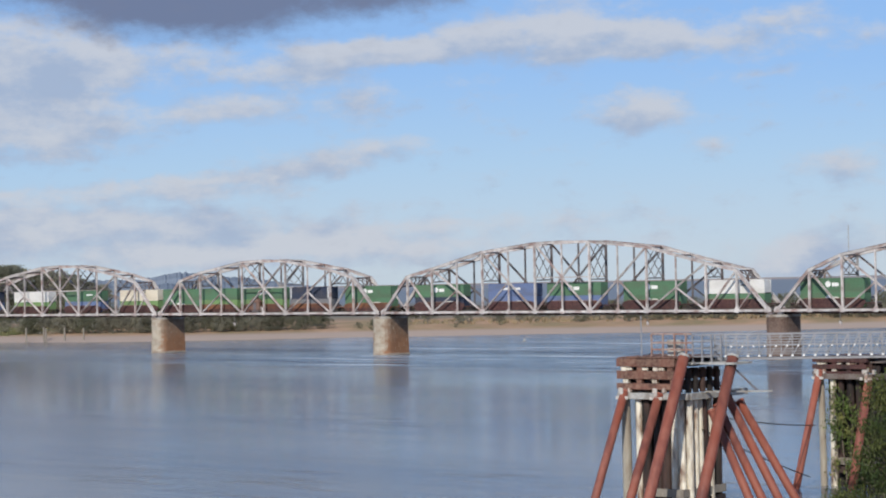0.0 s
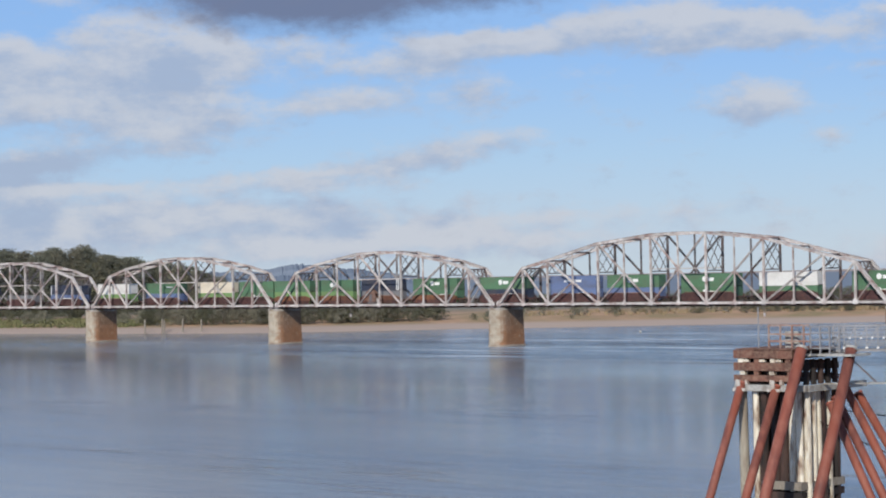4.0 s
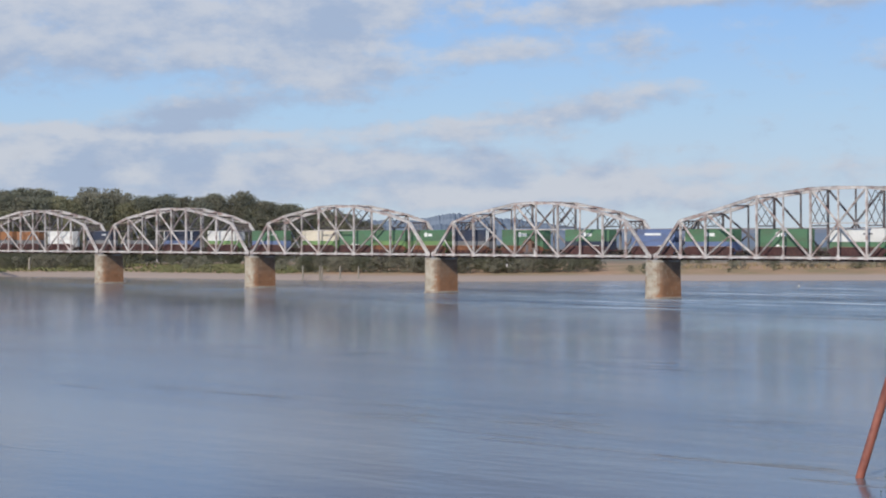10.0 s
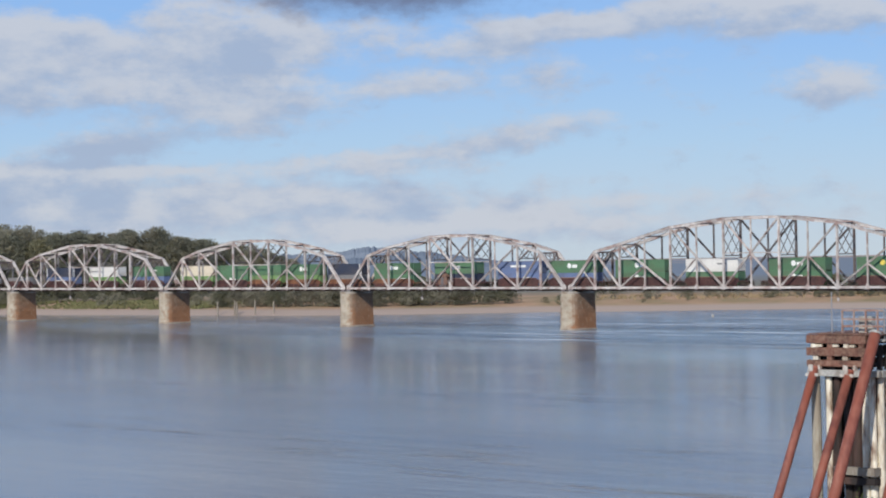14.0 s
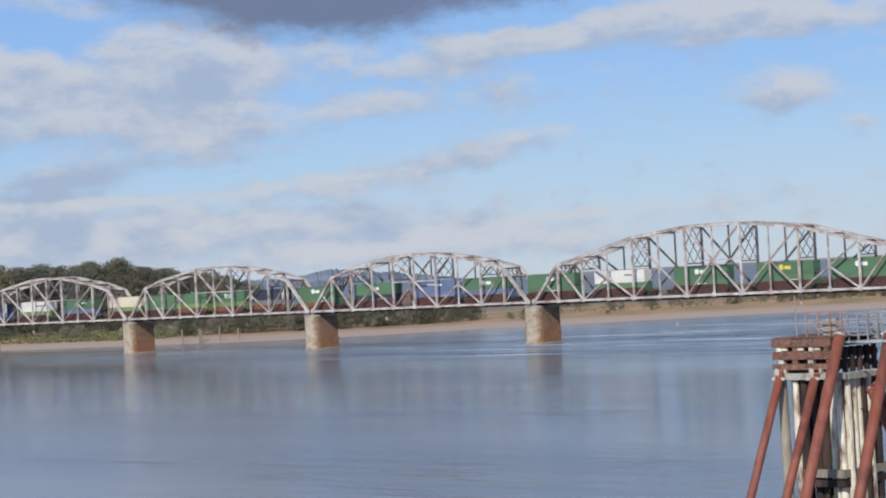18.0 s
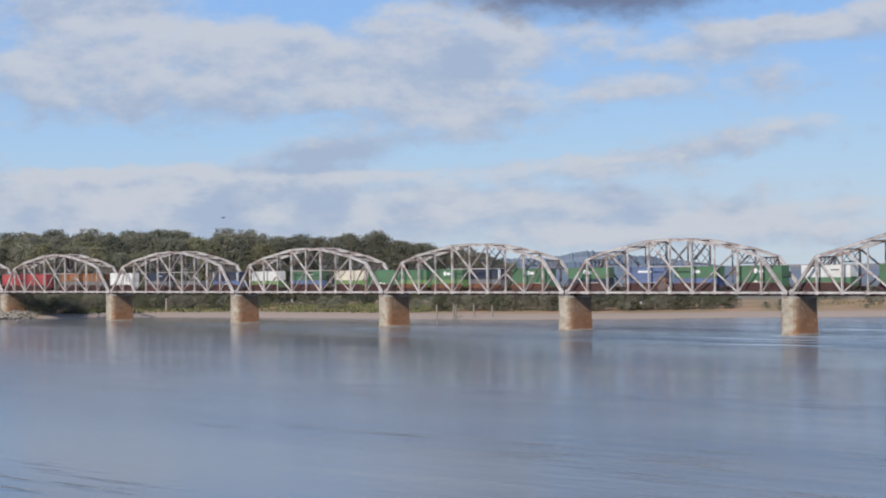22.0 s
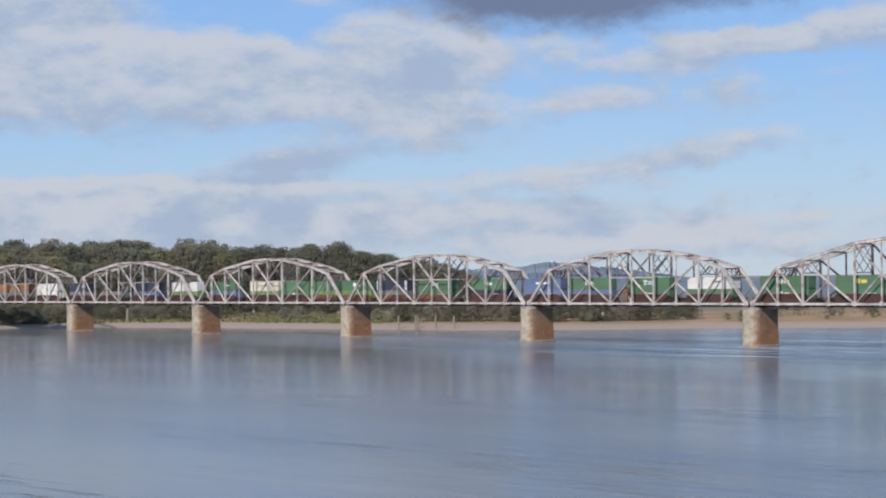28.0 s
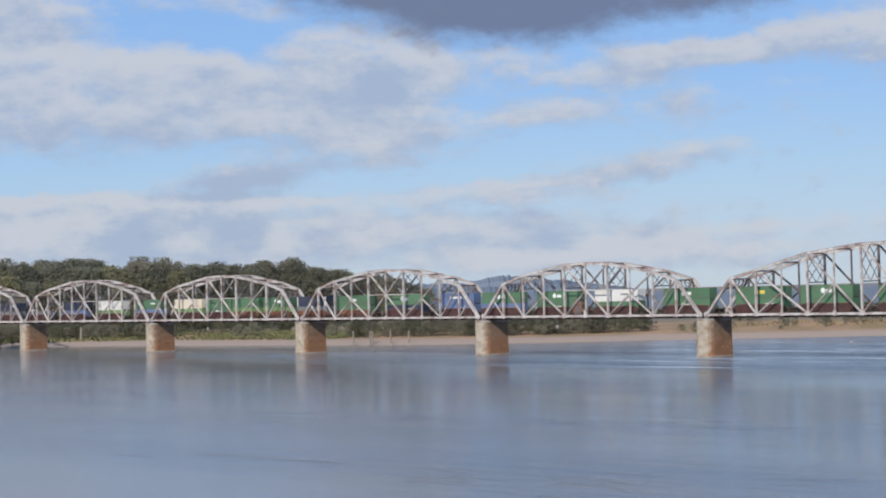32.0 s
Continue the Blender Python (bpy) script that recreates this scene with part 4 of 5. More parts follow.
def well_car(length, mat, label):
    """A low well wagon for a box of that length; its origin lies on the rails at its middle."""
    root = empty("well_car", pose(0, 0, 0), label, "railway wagon", "wagons of the train")
    L = length / 2
    for y in (-1.42, 1.42):
        bm = bmesh.new()
        yo, yi = (y - 0.1, y + 0.04) if y < 0 else (y - 0.04, y + 0.1)
        pts = [(-L - 0.2, 1.7), (-L + 1.2, 2.1), (L - 1.2, 2.1), (L + 0.2, 1.7), (L + 0.2, 1.0), (L - 0.6, 0.2), (-L + 0.6, 0.2), (-L - 0.2, 1.0)]
        loft(bm, [[(x, yo, z) for x, z in pts], [(x, yi, z) for x, z in pts]])
        part("side_sill", bm, mat, root)
        # lighter strip added as the sunlit top of the sill
        box_part("sill_rail", -L + 1.0, L - 1.0, yo - 0.06 if y < 0 else yi - 0.06, yo + 0.06 if y < 0 else yi + 0.06, 2.09, 2.19, M_SILL, root, "tan top rail painted like a lit edge")
        # dark strip added over the sill's lower half to fit the camera's view
        skirt = [(-L - 0.1, 0.98), (L + 0.1, 0.98), (L - 0.6, 0.16), (-L + 0.6, 0.16)]
        bm = bmesh.new()
        ys = (yo - 0.02, yo + 0.02) if y < 0 else (yi - 0.02, yi + 0.02)
        loft(bm, [[(x, ys[0], z) for x, z in skirt], [(x, ys[1], z) for x, z in skirt]])
        part("skirt", bm, M_WELL, root)
        for i in range(int(length / 1.9)):
            x = -L + 1.2 + i * 1.9
            yy = yo - 0.05 if y < 0 else yi
            box_part("side_rib", x, x + 0.14, yy, yy + 0.05, 0.3, 2.03, mat, root)
    box_part("well_floor", -L + 0.4, L - 0.4, -1.38, 1.38, 0.3, 0.42, mat, root)
    for s in (-1, 1):
        bm = bmesh.new()
        xs = sorted((s * (L + 0.15), s * (L + 2.4)))
        add_box(bm, xs[0], xs[1], -1.35, 1.35, 0.98, 1.22, 0.03)
        part("end_platform", bm, mat, root)
        xs = sorted((s * (L + 2.4), s * (L + 2.95)))
        box_part("coupler", xs[0], xs[1], -0.18, 0.18, 0.72, 0.98, M_TRUCK, root)
        bm = bmesh.new()
        c = s * (L + 1.35)
        for y in (-1.12, 1.0):
            pts = [(c - 1.25, 0.62), (c - 0.6, 0.82), (c + 0.6, 0.82), (c + 1.25, 0.62), (c + 1.2, 0.42), (c + 0.45, 0.3), (c - 0.45, 0.3), (c - 1.2, 0.42)]
            loft(bm, [[(x, y, z) for x, z in pts], [(x, y + 0.12, z) for x, z in pts]])
        add_box(bm, c - 0.25, c + 0.25, -1.0, 1.0, 0.5, 0.9)
        truck = part("truck", bm, M_TRUCK, root, "greasy dark wheel truck")
        for dx in (-0.87, 0.87):
            for y in (-0.82, 0.70):
                bm = bmesh.new()
                sweep(bm, (c + dx, y, 0.42), (c + dx, y + 0.12, 0.42), ring(14, 0.42))
                part("wheel", bm, M_RAIL, truck)
    return root


# start of the box along the bridge at 0 s, its length, colours above and below, marks, wagon
TRAIN = (
    (195.6, 14.5, "green", "green", "round", "", 0), (174.1, 14.5, "green", "green", "", "round", 0),
    (152.6, 14.5, "green", "green", "round", "", 0), (133.6, 14.5, "green", "green", "yellow", "small", 0),
    (111.3, 14.5, "green", "green", "round", "round", 0), (88.5, 14.5, "white", "green", "small", "", 0),
    (68.0, 14.5, "green", "green", "round", "round", 0), (47.5, 14.5, "green", "blue", "round", "", 0),
    (30.9, 13.4, "blue", "blue", "bar", "small", 0), (9.2, 14.5, "green", "navy", "round", "small", 0),
    (-12.8, 14.5, "green", "green", "round", "small", 1), (-30.9, 13.4, "navy", "grey", "posts", "", 1),
    (-47.0, 13.4, "green", "pale_green", "round", "", 1), (-62.5, 13.2, "green", "pale_green", "", "", 1),
    (-76.2, 13.2, "green", "green", "", "round", 0), (-92.7, 14.5, "cream", "pale_green", "", "", 0),
    (-114.8, 14.5, "green", "blue", "small", "", 0), (-136.0, 14.5, "white", "pale_green", "", "", 0),
    (-158.0, 14.5, "navy", "blue", "posts", "bar", 0), (-179.0, 13.4, "", "grey", "", "", 0),
    (-199.4, 13.4, "navy", "grey", "small", "", 0), (-222.0, 14.5, "white", "white", "", "", 0),
    (-240.6, 13.4, "orange", "grey", "", "", 0), (-256.4, 13.4, "orange", "grey", "", "", 0),
    (-281.2, 14.5, "red", "red", "", "", 0), (-299.8, 14.5, "red", "red", "", "", 0), (-319.8, 14.5, "green", "green", "", "", 0),
    (-340.4, 14.5, "green", "blue", "", "", 0),
)
TRAIN_SPEED = 3.92
TRAIN_Y = WIDE / 2
MOVING = []
WORDS = {"green": "dark green", "pale_green": "faded pale green", "navy": "dark navy blue", "grey": "dull grey", "red": "bright red"}


def make_train():
    boxes, cars = {}, {}
    for start, length, above, below, mark_a, mark_b, orange in TRAIN:
        mid = start + length / 2
        key = (length, orange)
        at = pose(mid, TRAIN_Y, RAIL + 0.28)
        if key in cars:
            car = copy_thing(cars[key], at)
        else:
            tint = "orange" if orange else "oxide red"
            car = cars[key] = well_car(length, M_WELL_ORANGE if orange else M_WELL, "low " + tint + " well wagon carrying stacked containers")
            car.matrix_basis = at
        MOVING.append((car, at))
        level = 0
        for colour, mark in ((below, mark_b), (above, mark_a)):
            z = RAIL + 0.28 + 0.42 + level * BOX_H
            if colour:
                at = pose(mid, TRAIN_Y, z)
                key = (length, colour, mark)
                if key in boxes:
                    box = copy_thing(boxes[key], at)
                else:
                    word = WORDS.get(colour, colour)
                    box = boxes[key] = container(length, colour, mark, word + (" marked" if mark else "") + " corrugated shipping container on a well wagon")
                    box.matrix_basis = at
                MOVING.append((box, at))
                level += 1


make_train()


# ---- trees ----
def tree_mesh_crown(seed, height, spread, base, clumps, leaf):
    """A crown of many small bent leaf clumps round limb ends, uneven and gappy."""
    rnd = random.Random(seed)
    verts, faces = [], []
    for c in range(clumps):
        f = rnd.random() ** 0.75
        z = base + (height - base) * f
        r = spread * (0.35 + 0.65 * math.sin(math.pi * min(1, 0.18 + 0.8 * f)) ** 0.8) * math.sqrt(rnd.random()) * rnd.uniform(0.75, 1.12)
        a = rnd.uniform(0, 2 * math.pi)
        c0 = Vector((r * math.cos(a), r * math.sin(a), z))
        size = rnd.uniform(0.5, 1.2) * spread * 0.2
        for k in range(leaf):
            d = Vector((rnd.uniform(-1, 1), rnd.uniform(-1, 1), rnd.uniform(-0.8, 0.7))) * size * 0.95
            p = c0 + d
            s = rnd.uniform(0.6, 1.3) * spread * 0.046
            u = Vector((rnd.gauss(0, 1), rnd.gauss(0, 1), rnd.gauss(0, 0.7))).normalized()
            v = u.orthogonal().normalized()
            v = Matrix.Rotation(rnd.uniform(0, 6.28), 3, u) @ v
            w = u.cross(v)
            i = len(verts)
            verts += [p - v * s, p + w * s * 0.6 + u * s * 0.25, p + v * s, p - w * s * 0.6 + u * s * 0.25]
            faces += [(i, i + 1, i + 2), (i, i + 2, i + 3)]
    me = bpy.data.meshes.new("crown")
    me.from_pydata([tuple(v) for v in verts], [], faces)
    return me


def tree(name, seed, height, spread, base, clumps, leaf, leaf_mat, label, category, limbs=6):
    rnd = random.Random(seed * 7 + 1)
    root = empty(name, pose(0, 0, 0), label, category)
    bm = bmesh.new()
    r0 = max(0.06, height * 0.017)
    pts = [Vector((0, 0, -0.4))]
    for i in range(1, 6):
        pts.append(Vector((rnd.uniform(-1, 1) * spread * 0.06 * i, rnd.uniform(-1, 1) * spread * 0.06 * i, height * 0.82 * i / 5)))
    rings = []
    for i, p in enumerate(pts):
        r = r0 * (1.25 - i / 5)
        rings.append([(p.x + r * math.cos(j * 1.0472), p.y + r * math.sin(j * 1.0472), p.z) for j in range(6)])
    loft(bm, rings)
    part("trunk", bm, M_BARK, root)
    for i in range(limbs):
        z = height * rnd.uniform(0.25, 0.65)
        a = rnd.uniform(0, 6.28)
        p = pts[min(4, int(z / (height * 0.82) * 5))]
        q = p + Vector((math.cos(a), math.sin(a), 0.9)) * spread * rnd.uniform(0.5, 0.8)
        bar("limb", (p.x, p.y, z), (q.x, q.y, z + (q.z - p.z)), ring(5, r0 * 0.35), M_BARK, root)
    me = tree_mesh_crown(seed, height, spread, base, clumps, leaf)
    me.materials.append(leaf_mat)
    link_mesh("crown", me, root)
    return root


def scatter(protos, spots, group, low=0.88, high=1.1):
    rnd = random.Random(5)
    used = set()
    for x, y, s in spots:
        i = rnd.randrange(len(protos))
        k = s * rnd.uniform(low, high)
        m = pose(x, y, ground_z(x, y) - 0.1, 0, 0, rnd.uniform(0, 360))
        if i in used:
            t = copy_thing(protos[i], m)
        else:
            t = protos[i]
            t.matrix_basis = m
            used.add(i)
        t.scale = (k, k, k * rnd.uniform(0.95, 1.06))
        t["group"] = group


def along(points, step, seed, jitter):
    """Spots strewn along a line of (x, y, size)."""
    rnd = random.Random(seed)
    out = []
    for (ax, ay, sa), (bx, by, sb) in zip(points, points[1:]):
        n = max(1, int(math.hypot(bx - ax, by - ay) / step))
        for i in range(n):
            f = (i + rnd.random()) / n
            out.append((ax + (bx - ax) * f + rnd.uniform(-jitter, jitter), ay + (by - ay) * f + rnd.uniform(-jitter, jitter), sa + (sb - sa) * f))
    return out


for leaf_mat in (M_LEAF, M_LEAF_DEEP, M_LEAF_YELLOW, M_LEAF_PALE):
    nt_ = leaf_mat.node_tree
    bsdf = nt_.nodes["Principled BSDF"]
    thin = nt_.nodes.new("ShaderNodeBsdfTranslucent")
    blend = nt_.nodes.new("ShaderNodeMixShader")
    blend.inputs[0].default_value = 0.38
    nt_.links.new(bsdf.inputs["Base Color"].links[0].from_socket, thin.inputs["Color"])
    nt_.links.new(bsdf.outputs[0], blend.inputs[1])
    nt_.links.new(thin.outputs[0], blend.inputs[2])
    nt_.links.new(blend.outputs[0], nt_.nodes["Material Output"].inputs["Surface"])
BIG_TREES = [tree("tree", 10 + i, h, w, 2.0, 320, 20, leaf_mat, "tall broad " + word + " cottonwood on the far bank", "tree")
             for i, (h, w, leaf_mat, word) in enumerate(((25, 8.5, M_LEAF, "olive green"), (26, 7.6, M_LEAF_DEEP, "dark green"), (23.5, 8.8, M_LEAF_YELLOW, "yellowing green"), (26.5, 6.8, M_LEAF, "olive green"), (24.5, 8.2, M_LEAF_DEEP, "dark green")))]
BUSHES = [tree("bush", 40 + i, 5.0, 3.4, 0.3, 70, 22, M_LEAF_PALE if i % 2 else M_LEAF, "dense green willow bush on the sandy bank", "bush", 3) for i in range(4)]
woods = along(((-470, 10, 0.97), (-430, 75, 0.97), (-405, 120, 0.95), (-390, 165, 0.92), (-374, 190, 0.87), (-364, 201, 0.74)), 2.6, 3, 5)
woods += along(((-520, 40, 1.06), (-450, 120, 1.05), (-415, 175, 0.94), (-392, 196, 0.76)), 4.5, 4, 6)
woods += along(((-480, -30, 1.0), (-440, 30, 0.9), (-405, 75, 0.8)), 6, 6, 6)
woods += along(((-366, 203, 0.72), (-350, 207, 0.62), (-336, 210, 0.5)), 2.6, 12, 3)
scatter(BIG_TREES, woods, "wood on the far bank", 1.03, 1.11)
shrubs = along(((-420, 5, 1.3), (-378, 32, 1.2), (-340, 52, 1.0), (-310, 62, 0.9)), 2.3, 17, 3)
shrubs += along(((-400, -4, 0.9), (-385, 2, 1.0), (-375, 14, 1.1), (-362, 26, 0.9)), 2.2, 27, 2)
shrubs += [(-272, 66, 1.1), (-268, 69, 1.0), (-241, 72, 0.6), (-232, 75, 0.9)]
shrubs += along(((-222, 76, 1.0), (-205, 80, 1.1), (-162, 90, 1.2), (-145, 106, 1.2), (-130, 120, 1.0)), 1.8, 7, 3)
thicket = along(((-400, 40, 1.6), (-340, 75, 1.5), (-250, 95, 1.3), (-180, 105, 1.5), (-140, 128, 1.3)), 3.0, 8, 5)
shrubs += along(((-120, 130, 0.4), (-100, 152, 0.5), (-60, 184, 0.6), (-20, 210, 0.7), (20, 236, 0.7), (60, 285, 0.8)), 3.4, 9, 7)
shrubs += along(((-64, 178, 0.5), (-30, 196, 0.6), (5, 222, 0.75), (50, 268, 0.9), (110, 345, 1.0)), 3.2, 29, 5)
shrubs += [(-112, 124, 0.75), (-109, 127, 0.6), (-92, 140, 0.3), (-84, 152, 0.35)]
thicket += along(((-70, 186, 0.55), (-30, 206, 0.65), (5, 232, 0.7), (50, 280, 0.8), (110, 352, 0.9)), 2.2, 61, 4)
thicket += along(((-150, 175, 0.9), (-80, 225, 1.0), (0, 285, 1.0), (80, 370, 1.1)), 4, 19, 9)
scatter(BUSHES, shrubs, "bushes on the far bank")


def far_thicket(spots):
    """Scrub behind the front row of bushes, leaf masses no one could count."""
    rnd = random.Random(77)
    crowns = []
    for b in BUSHES:
        me = [c for c in b.children if c.name.startswith("crown")][0].data
        co = np.empty(len(me.vertices) * 3)
        me.vertices.foreach_get("co", co)
        crowns.append(co.reshape(-1, 3))
    blocks = []
    for x, y, size in spots:
        a, k = rnd.uniform(0, 6.28), size * rnd.uniform(0.85, 1.15)
        turn = np.array(((math.cos(a), -math.sin(a), 0), (math.sin(a), math.cos(a), 0), (0, 0, 1)))
        blocks.append(crowns[rnd.randrange(4)] @ turn.T * k + np.array((x, y, ground_z(x, y) - 0.1)))
    verts = np.concatenate(blocks)
    faces = np.arange(len(verts)).reshape(-1, 4)
    me = bpy.data.meshes.new("thicket")
    me.from_pydata(verts.tolist(), [], faces.tolist())
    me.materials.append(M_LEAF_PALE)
    tagged(new("thicket", me), "dull green willow thicket behind the bushes on the far bank", "thicket", "", "stuff")


far_thicket(thicket)
M_GRASS = material("rank_yellow_green_grass", (0.17, 0.18, 0.085), 0.9, 0.0, (0.25, 0.22, 0.12), 0.2, 0.5, (0.12, 0.135, 0.065), 0.8, spec=0.2)
M_DRY_GRASS = material("dry_beach_grass", (0.31, 0.235, 0.15), 0.9, 0.0, (0.21, 0.18, 0.11), 0.1, 0.5, (0.34, 0.26, 0.17), 0.8, spec=0.2)


def bank_grass(x0, x1, y0, y1, count, seed, mat, label):
    """Rank grass in tufts along the top of the beach."""
    rnd = random.Random(seed)
    verts, faces = [], []
    for i in range(count):
        x = rnd.uniform(x0, x1)
        dense = 0.5 + 0.5 * math.sin(x * 0.09 + 1.0) * math.sin(x * 0.037)
        y = float(np.interp(x, [p[0] for p in FAR_SHORE], [p[1] for p in FAR_SHORE])) + rnd.uniform(y0, y1)
        if rnd.random() > dense:
            continue
        z = ground_z(x, y) - 0.05
        h = rnd.uniform(0.45, 1.2)
        for k in range(3):
            a = rnd.uniform(0, 6.28)
            dx, dy = 0.35 * math.cos(a), 0.35 * math.sin(a)
            b = len(verts)
            verts += [(x - dx, y - dy, z), (x + dx, y + dy, z), (x + dx * 2.2, y + dy * 2.2, z + h), (x - dx * 0.4, y - dy * 0.4, z + h * 0.8)]
            faces.append((b, b + 1, b + 2, b + 3))
    me = bpy.data.meshes.new("grass")
    me.from_pydata(verts, [], faces)
    me.materials.append(mat)
    tagged(new("grass", me), label, "grass", "", "stuff")


bank_grass(-372, -222, 9, 36, 5200, 31, M_GRASS, "rank yellow-green grass tufts above the far beach")
bank_grass(-120, 70, 27, 50, 1700, 33, M_DRY_GRASS, "dry tan beach grass tufts on the sandy far bank")


# ---- dolphins, gangway and near bank ----
M_PIPE = material("rust_red_pipe", (0.27, 0.078, 0.05), 0.65, 0.0, (0.15, 0.052, 0.043), 0.4, 0.42, (0.31, 0.115, 0.08), 2.0, 0.25, 9, 0.12, (1, 1, 0.3))
M_TIMBER = material("brown_waling_timber", (0.19, 0.085, 0.062), 0.9, 0.0, (0.095, 0.05, 0.04), 0.9, 0.45, (0.27, 0.17, 0.125), 5, 0.5, 12, 0.15)
M_PILE_PALE = material("bleached_flaking_pile", (0.80, 0.76, 0.65), 0.9, 0.0, (0.16, 0.085, 0.06), 1.3, 0.42, (0.62, 0.54, 0.42), 5, 0.6, 9, 0.15, (1, 1, 0.3))
# dark piles, blackened further for the shadow between the timbers
M_PILE_DARK = material("dark_shaded_pile", (0.028, 0.023, 0.022), 0.85, 0.0, (0.075, 0.045, 0.038), 1.0, 0.4, bump=0.5, vary=0.2, stretch=(1, 1, 0.3))
M_PILE_GREY = material("grey_old_pile", (0.27, 0.24, 0.20), 0.9, 0.0, (0.17, 0.14, 0.115), 1.2, 0.45, (0.33, 0.3, 0.26), 5, 0.5, 9, 0.1, (1, 1, 0.3))
M_PILE_CREAM = material("cream_grey_pile", (0.44, 0.41, 0.34), 0.9, 0.0, (0.27, 0.22, 0.17), 1.2, 0.45, (0.34, 0.30, 0.25), 5, 0.5, 9, 0.1, (1, 1, 0.3))
M_CAP_GREY = material("weathered_grey_beam", (0.47, 0.47, 0.45), 0.8, 0.0, (0.24, 0.21, 0.18), 1.0, 0.4, (0.28, 0.27, 0.25), 6, 0.3, 10)
M_RAIL_RUST = material("rust_bloomed_rail", (0.30, 0.17, 0.13), 0.8, 0.0, (0.36, 0.29, 0.26), 1.2, 0.5, (0.24, 0.11, 0.07), 4.0)
M_ALU = material("dull_aluminium", (0.29, 0.29, 0.305), 0.55, 0.1, (0.22, 0.22, 0.225), 1.0, 0.35, bump=0.1)
M_CLAMP = material("pale_galvanised_clamp", (0.55, 0.52, 0.48), 0.6, 0.0, (0.36, 0.24, 0.18), 2.0, 0.42)
M_WHITE = material("white_lamp_cover", (0.75, 0.75, 0.75), 0.5)


def dolphin(x0, y0, z_top, pipes, label, rows_of_piles, rail, drop=3.1):
    """A timber pile cluster with walings, braced by raking steel pipes; x0, y0: its corner towards the open river."""
    root = empty("mooring_dolphin", pose(x0, y0, 0), label, "mooring dolphin", "dolphins off the near bank")
    w, d, rnd = 5.6, 5.2, random.Random(int(x0 + y0))
    zc = z_top - drop
    for x, y, pale in rows_of_piles:
        lean = rnd.uniform(-0.12, 0.12) if pale else rnd.uniform(-0.25, 0.25)
        r = rnd.uniform(0.24, 0.29) if pale == 1 else rnd.uniform(0.27, 0.37)
        bm = bmesh.new()
        loft(bm, [[(x + lean + r * a, y + r * b, -4) for a, b in ring(10, 1.05)], [(x + lean * 0.4 + r * a, y + r * b, zc * 0.55) for a, b in ring(10, 1.0)],
                  [(x + r * a, y + r * b, zc + 0.1) for a, b in ring(10, 0.92)]])
        part("timber_post", bm, (M_PILE_DARK, M_PILE_PALE, M_PILE_CREAM)[pale], root, "flaking white timber pile" if pale == 1 else "")
    # grey cap beams round the pile heads
    for a, b in (((-0.15, -0.2), (w + 0.35, -0.2)), ((w + 0.2, 0.1), (w + 0.2, d + 2.6)), ((-0.05, 0.1), (-0.05, d))):
        bar("cap_beam", (*a, zc + 0.35), (*b, zc + 0.38), rect(0.34, 0.46), M_CAP_GREY, root)
    # three tiers of brown walings with blocks between them
    for z, h in ((z_top - drop * 0.66, 0.14 * drop), (z_top - drop * 0.39, 0.19 * drop), (z_top - drop * 0.1, 0.19 * drop)):
        bar("waling", (-0.25, -0.1, z), (w * 0.86, -0.1, z), rect(0.36, h), M_TIMBER, root)
        bar("waling", (-0.05, 0.12, z - 0.03), (-0.05, d - 0.2, z - 0.03), rect(0.34, h), M_TIMBER, root)
        # dark timber carries the shade of the recess on this side
        bar("waling", (w - 0.5, 0.5, z - 0.05), (w - 0.5, d, z - 0.05), rect(0.3, h * 0.8), M_PILE_DARK, root)
        bar("waling", (0.3, d - 0.1, z), (w - 0.7, d - 0.1, z), rect(0.34, h), M_TIMBER, root)
    for i in range(4):
        for z in (z_top - drop * 0.25, z_top - drop * 0.53):
            x = 0.2 + i * 1.35 + rnd.uniform(-0.15, 0.15)
            box_part("block", x, x + 0.42, -0.2, 0.2, z - 0.16, z + 0.16, M_PILE_PALE if (i + int(z * 2)) % 2 else M_TIMBER, root)
    # dark sheet added behind the walings as the shadow in their gaps
    box_part("bulkhead", 0.15, w - 0.6, 0.35, 0.45, zc + 0.65, z_top - 0.02, M_PILE_DARK, root)
    # dark posts added to fill the shaded recess
    for i in range(5):
        y = 0.7 + i * 0.95
        bar("fender_post", (w - 0.25, y, zc + 0.6), (w - 0.25, y, z_top - 0.7), ring(8, 0.22), M_PILE_DARK, root)
    for i in range(9):
        box_part("deck_plank", -0.1 + i * 0.63, 0.47 + i * 0.63, -0.2 - rnd.uniform(0, 0.08), d, z_top + 0.02, z_top + 0.1, M_TIMBER, root)
    box_part("deck_plate", w - 0.7, w + 0.5, 0.2, d + 0.6, z_top - 0.42, z_top - 0.3, M_CAP_GREY, root)
    for (ax, ay, az), (bx, by), r in pipes:
        a, b = Vector((ax, ay, az)), Vector((bx, by, 0))
        f = b + (b - a) * (4.0 / az)
        bm = bmesh.new()
        sweep(bm, a, f, ring(14, r))
        for fc in bm.faces:
            fc.smooth = len(fc.verts) == 4
        p = part("raking_pipe", bm, M_PIPE, root, "rust-red raking steel pipe")
        u = (b - a).normalized()
        c0, c1 = a - u * 0.02, a + u * 0.14
        bm = bmesh.new()
        sweep(bm, c0, c1, ring(14, r + 0.05))
        part("pipe_collar", bm, M_CAP_GREY if az > 10 else M_PIPE, p)
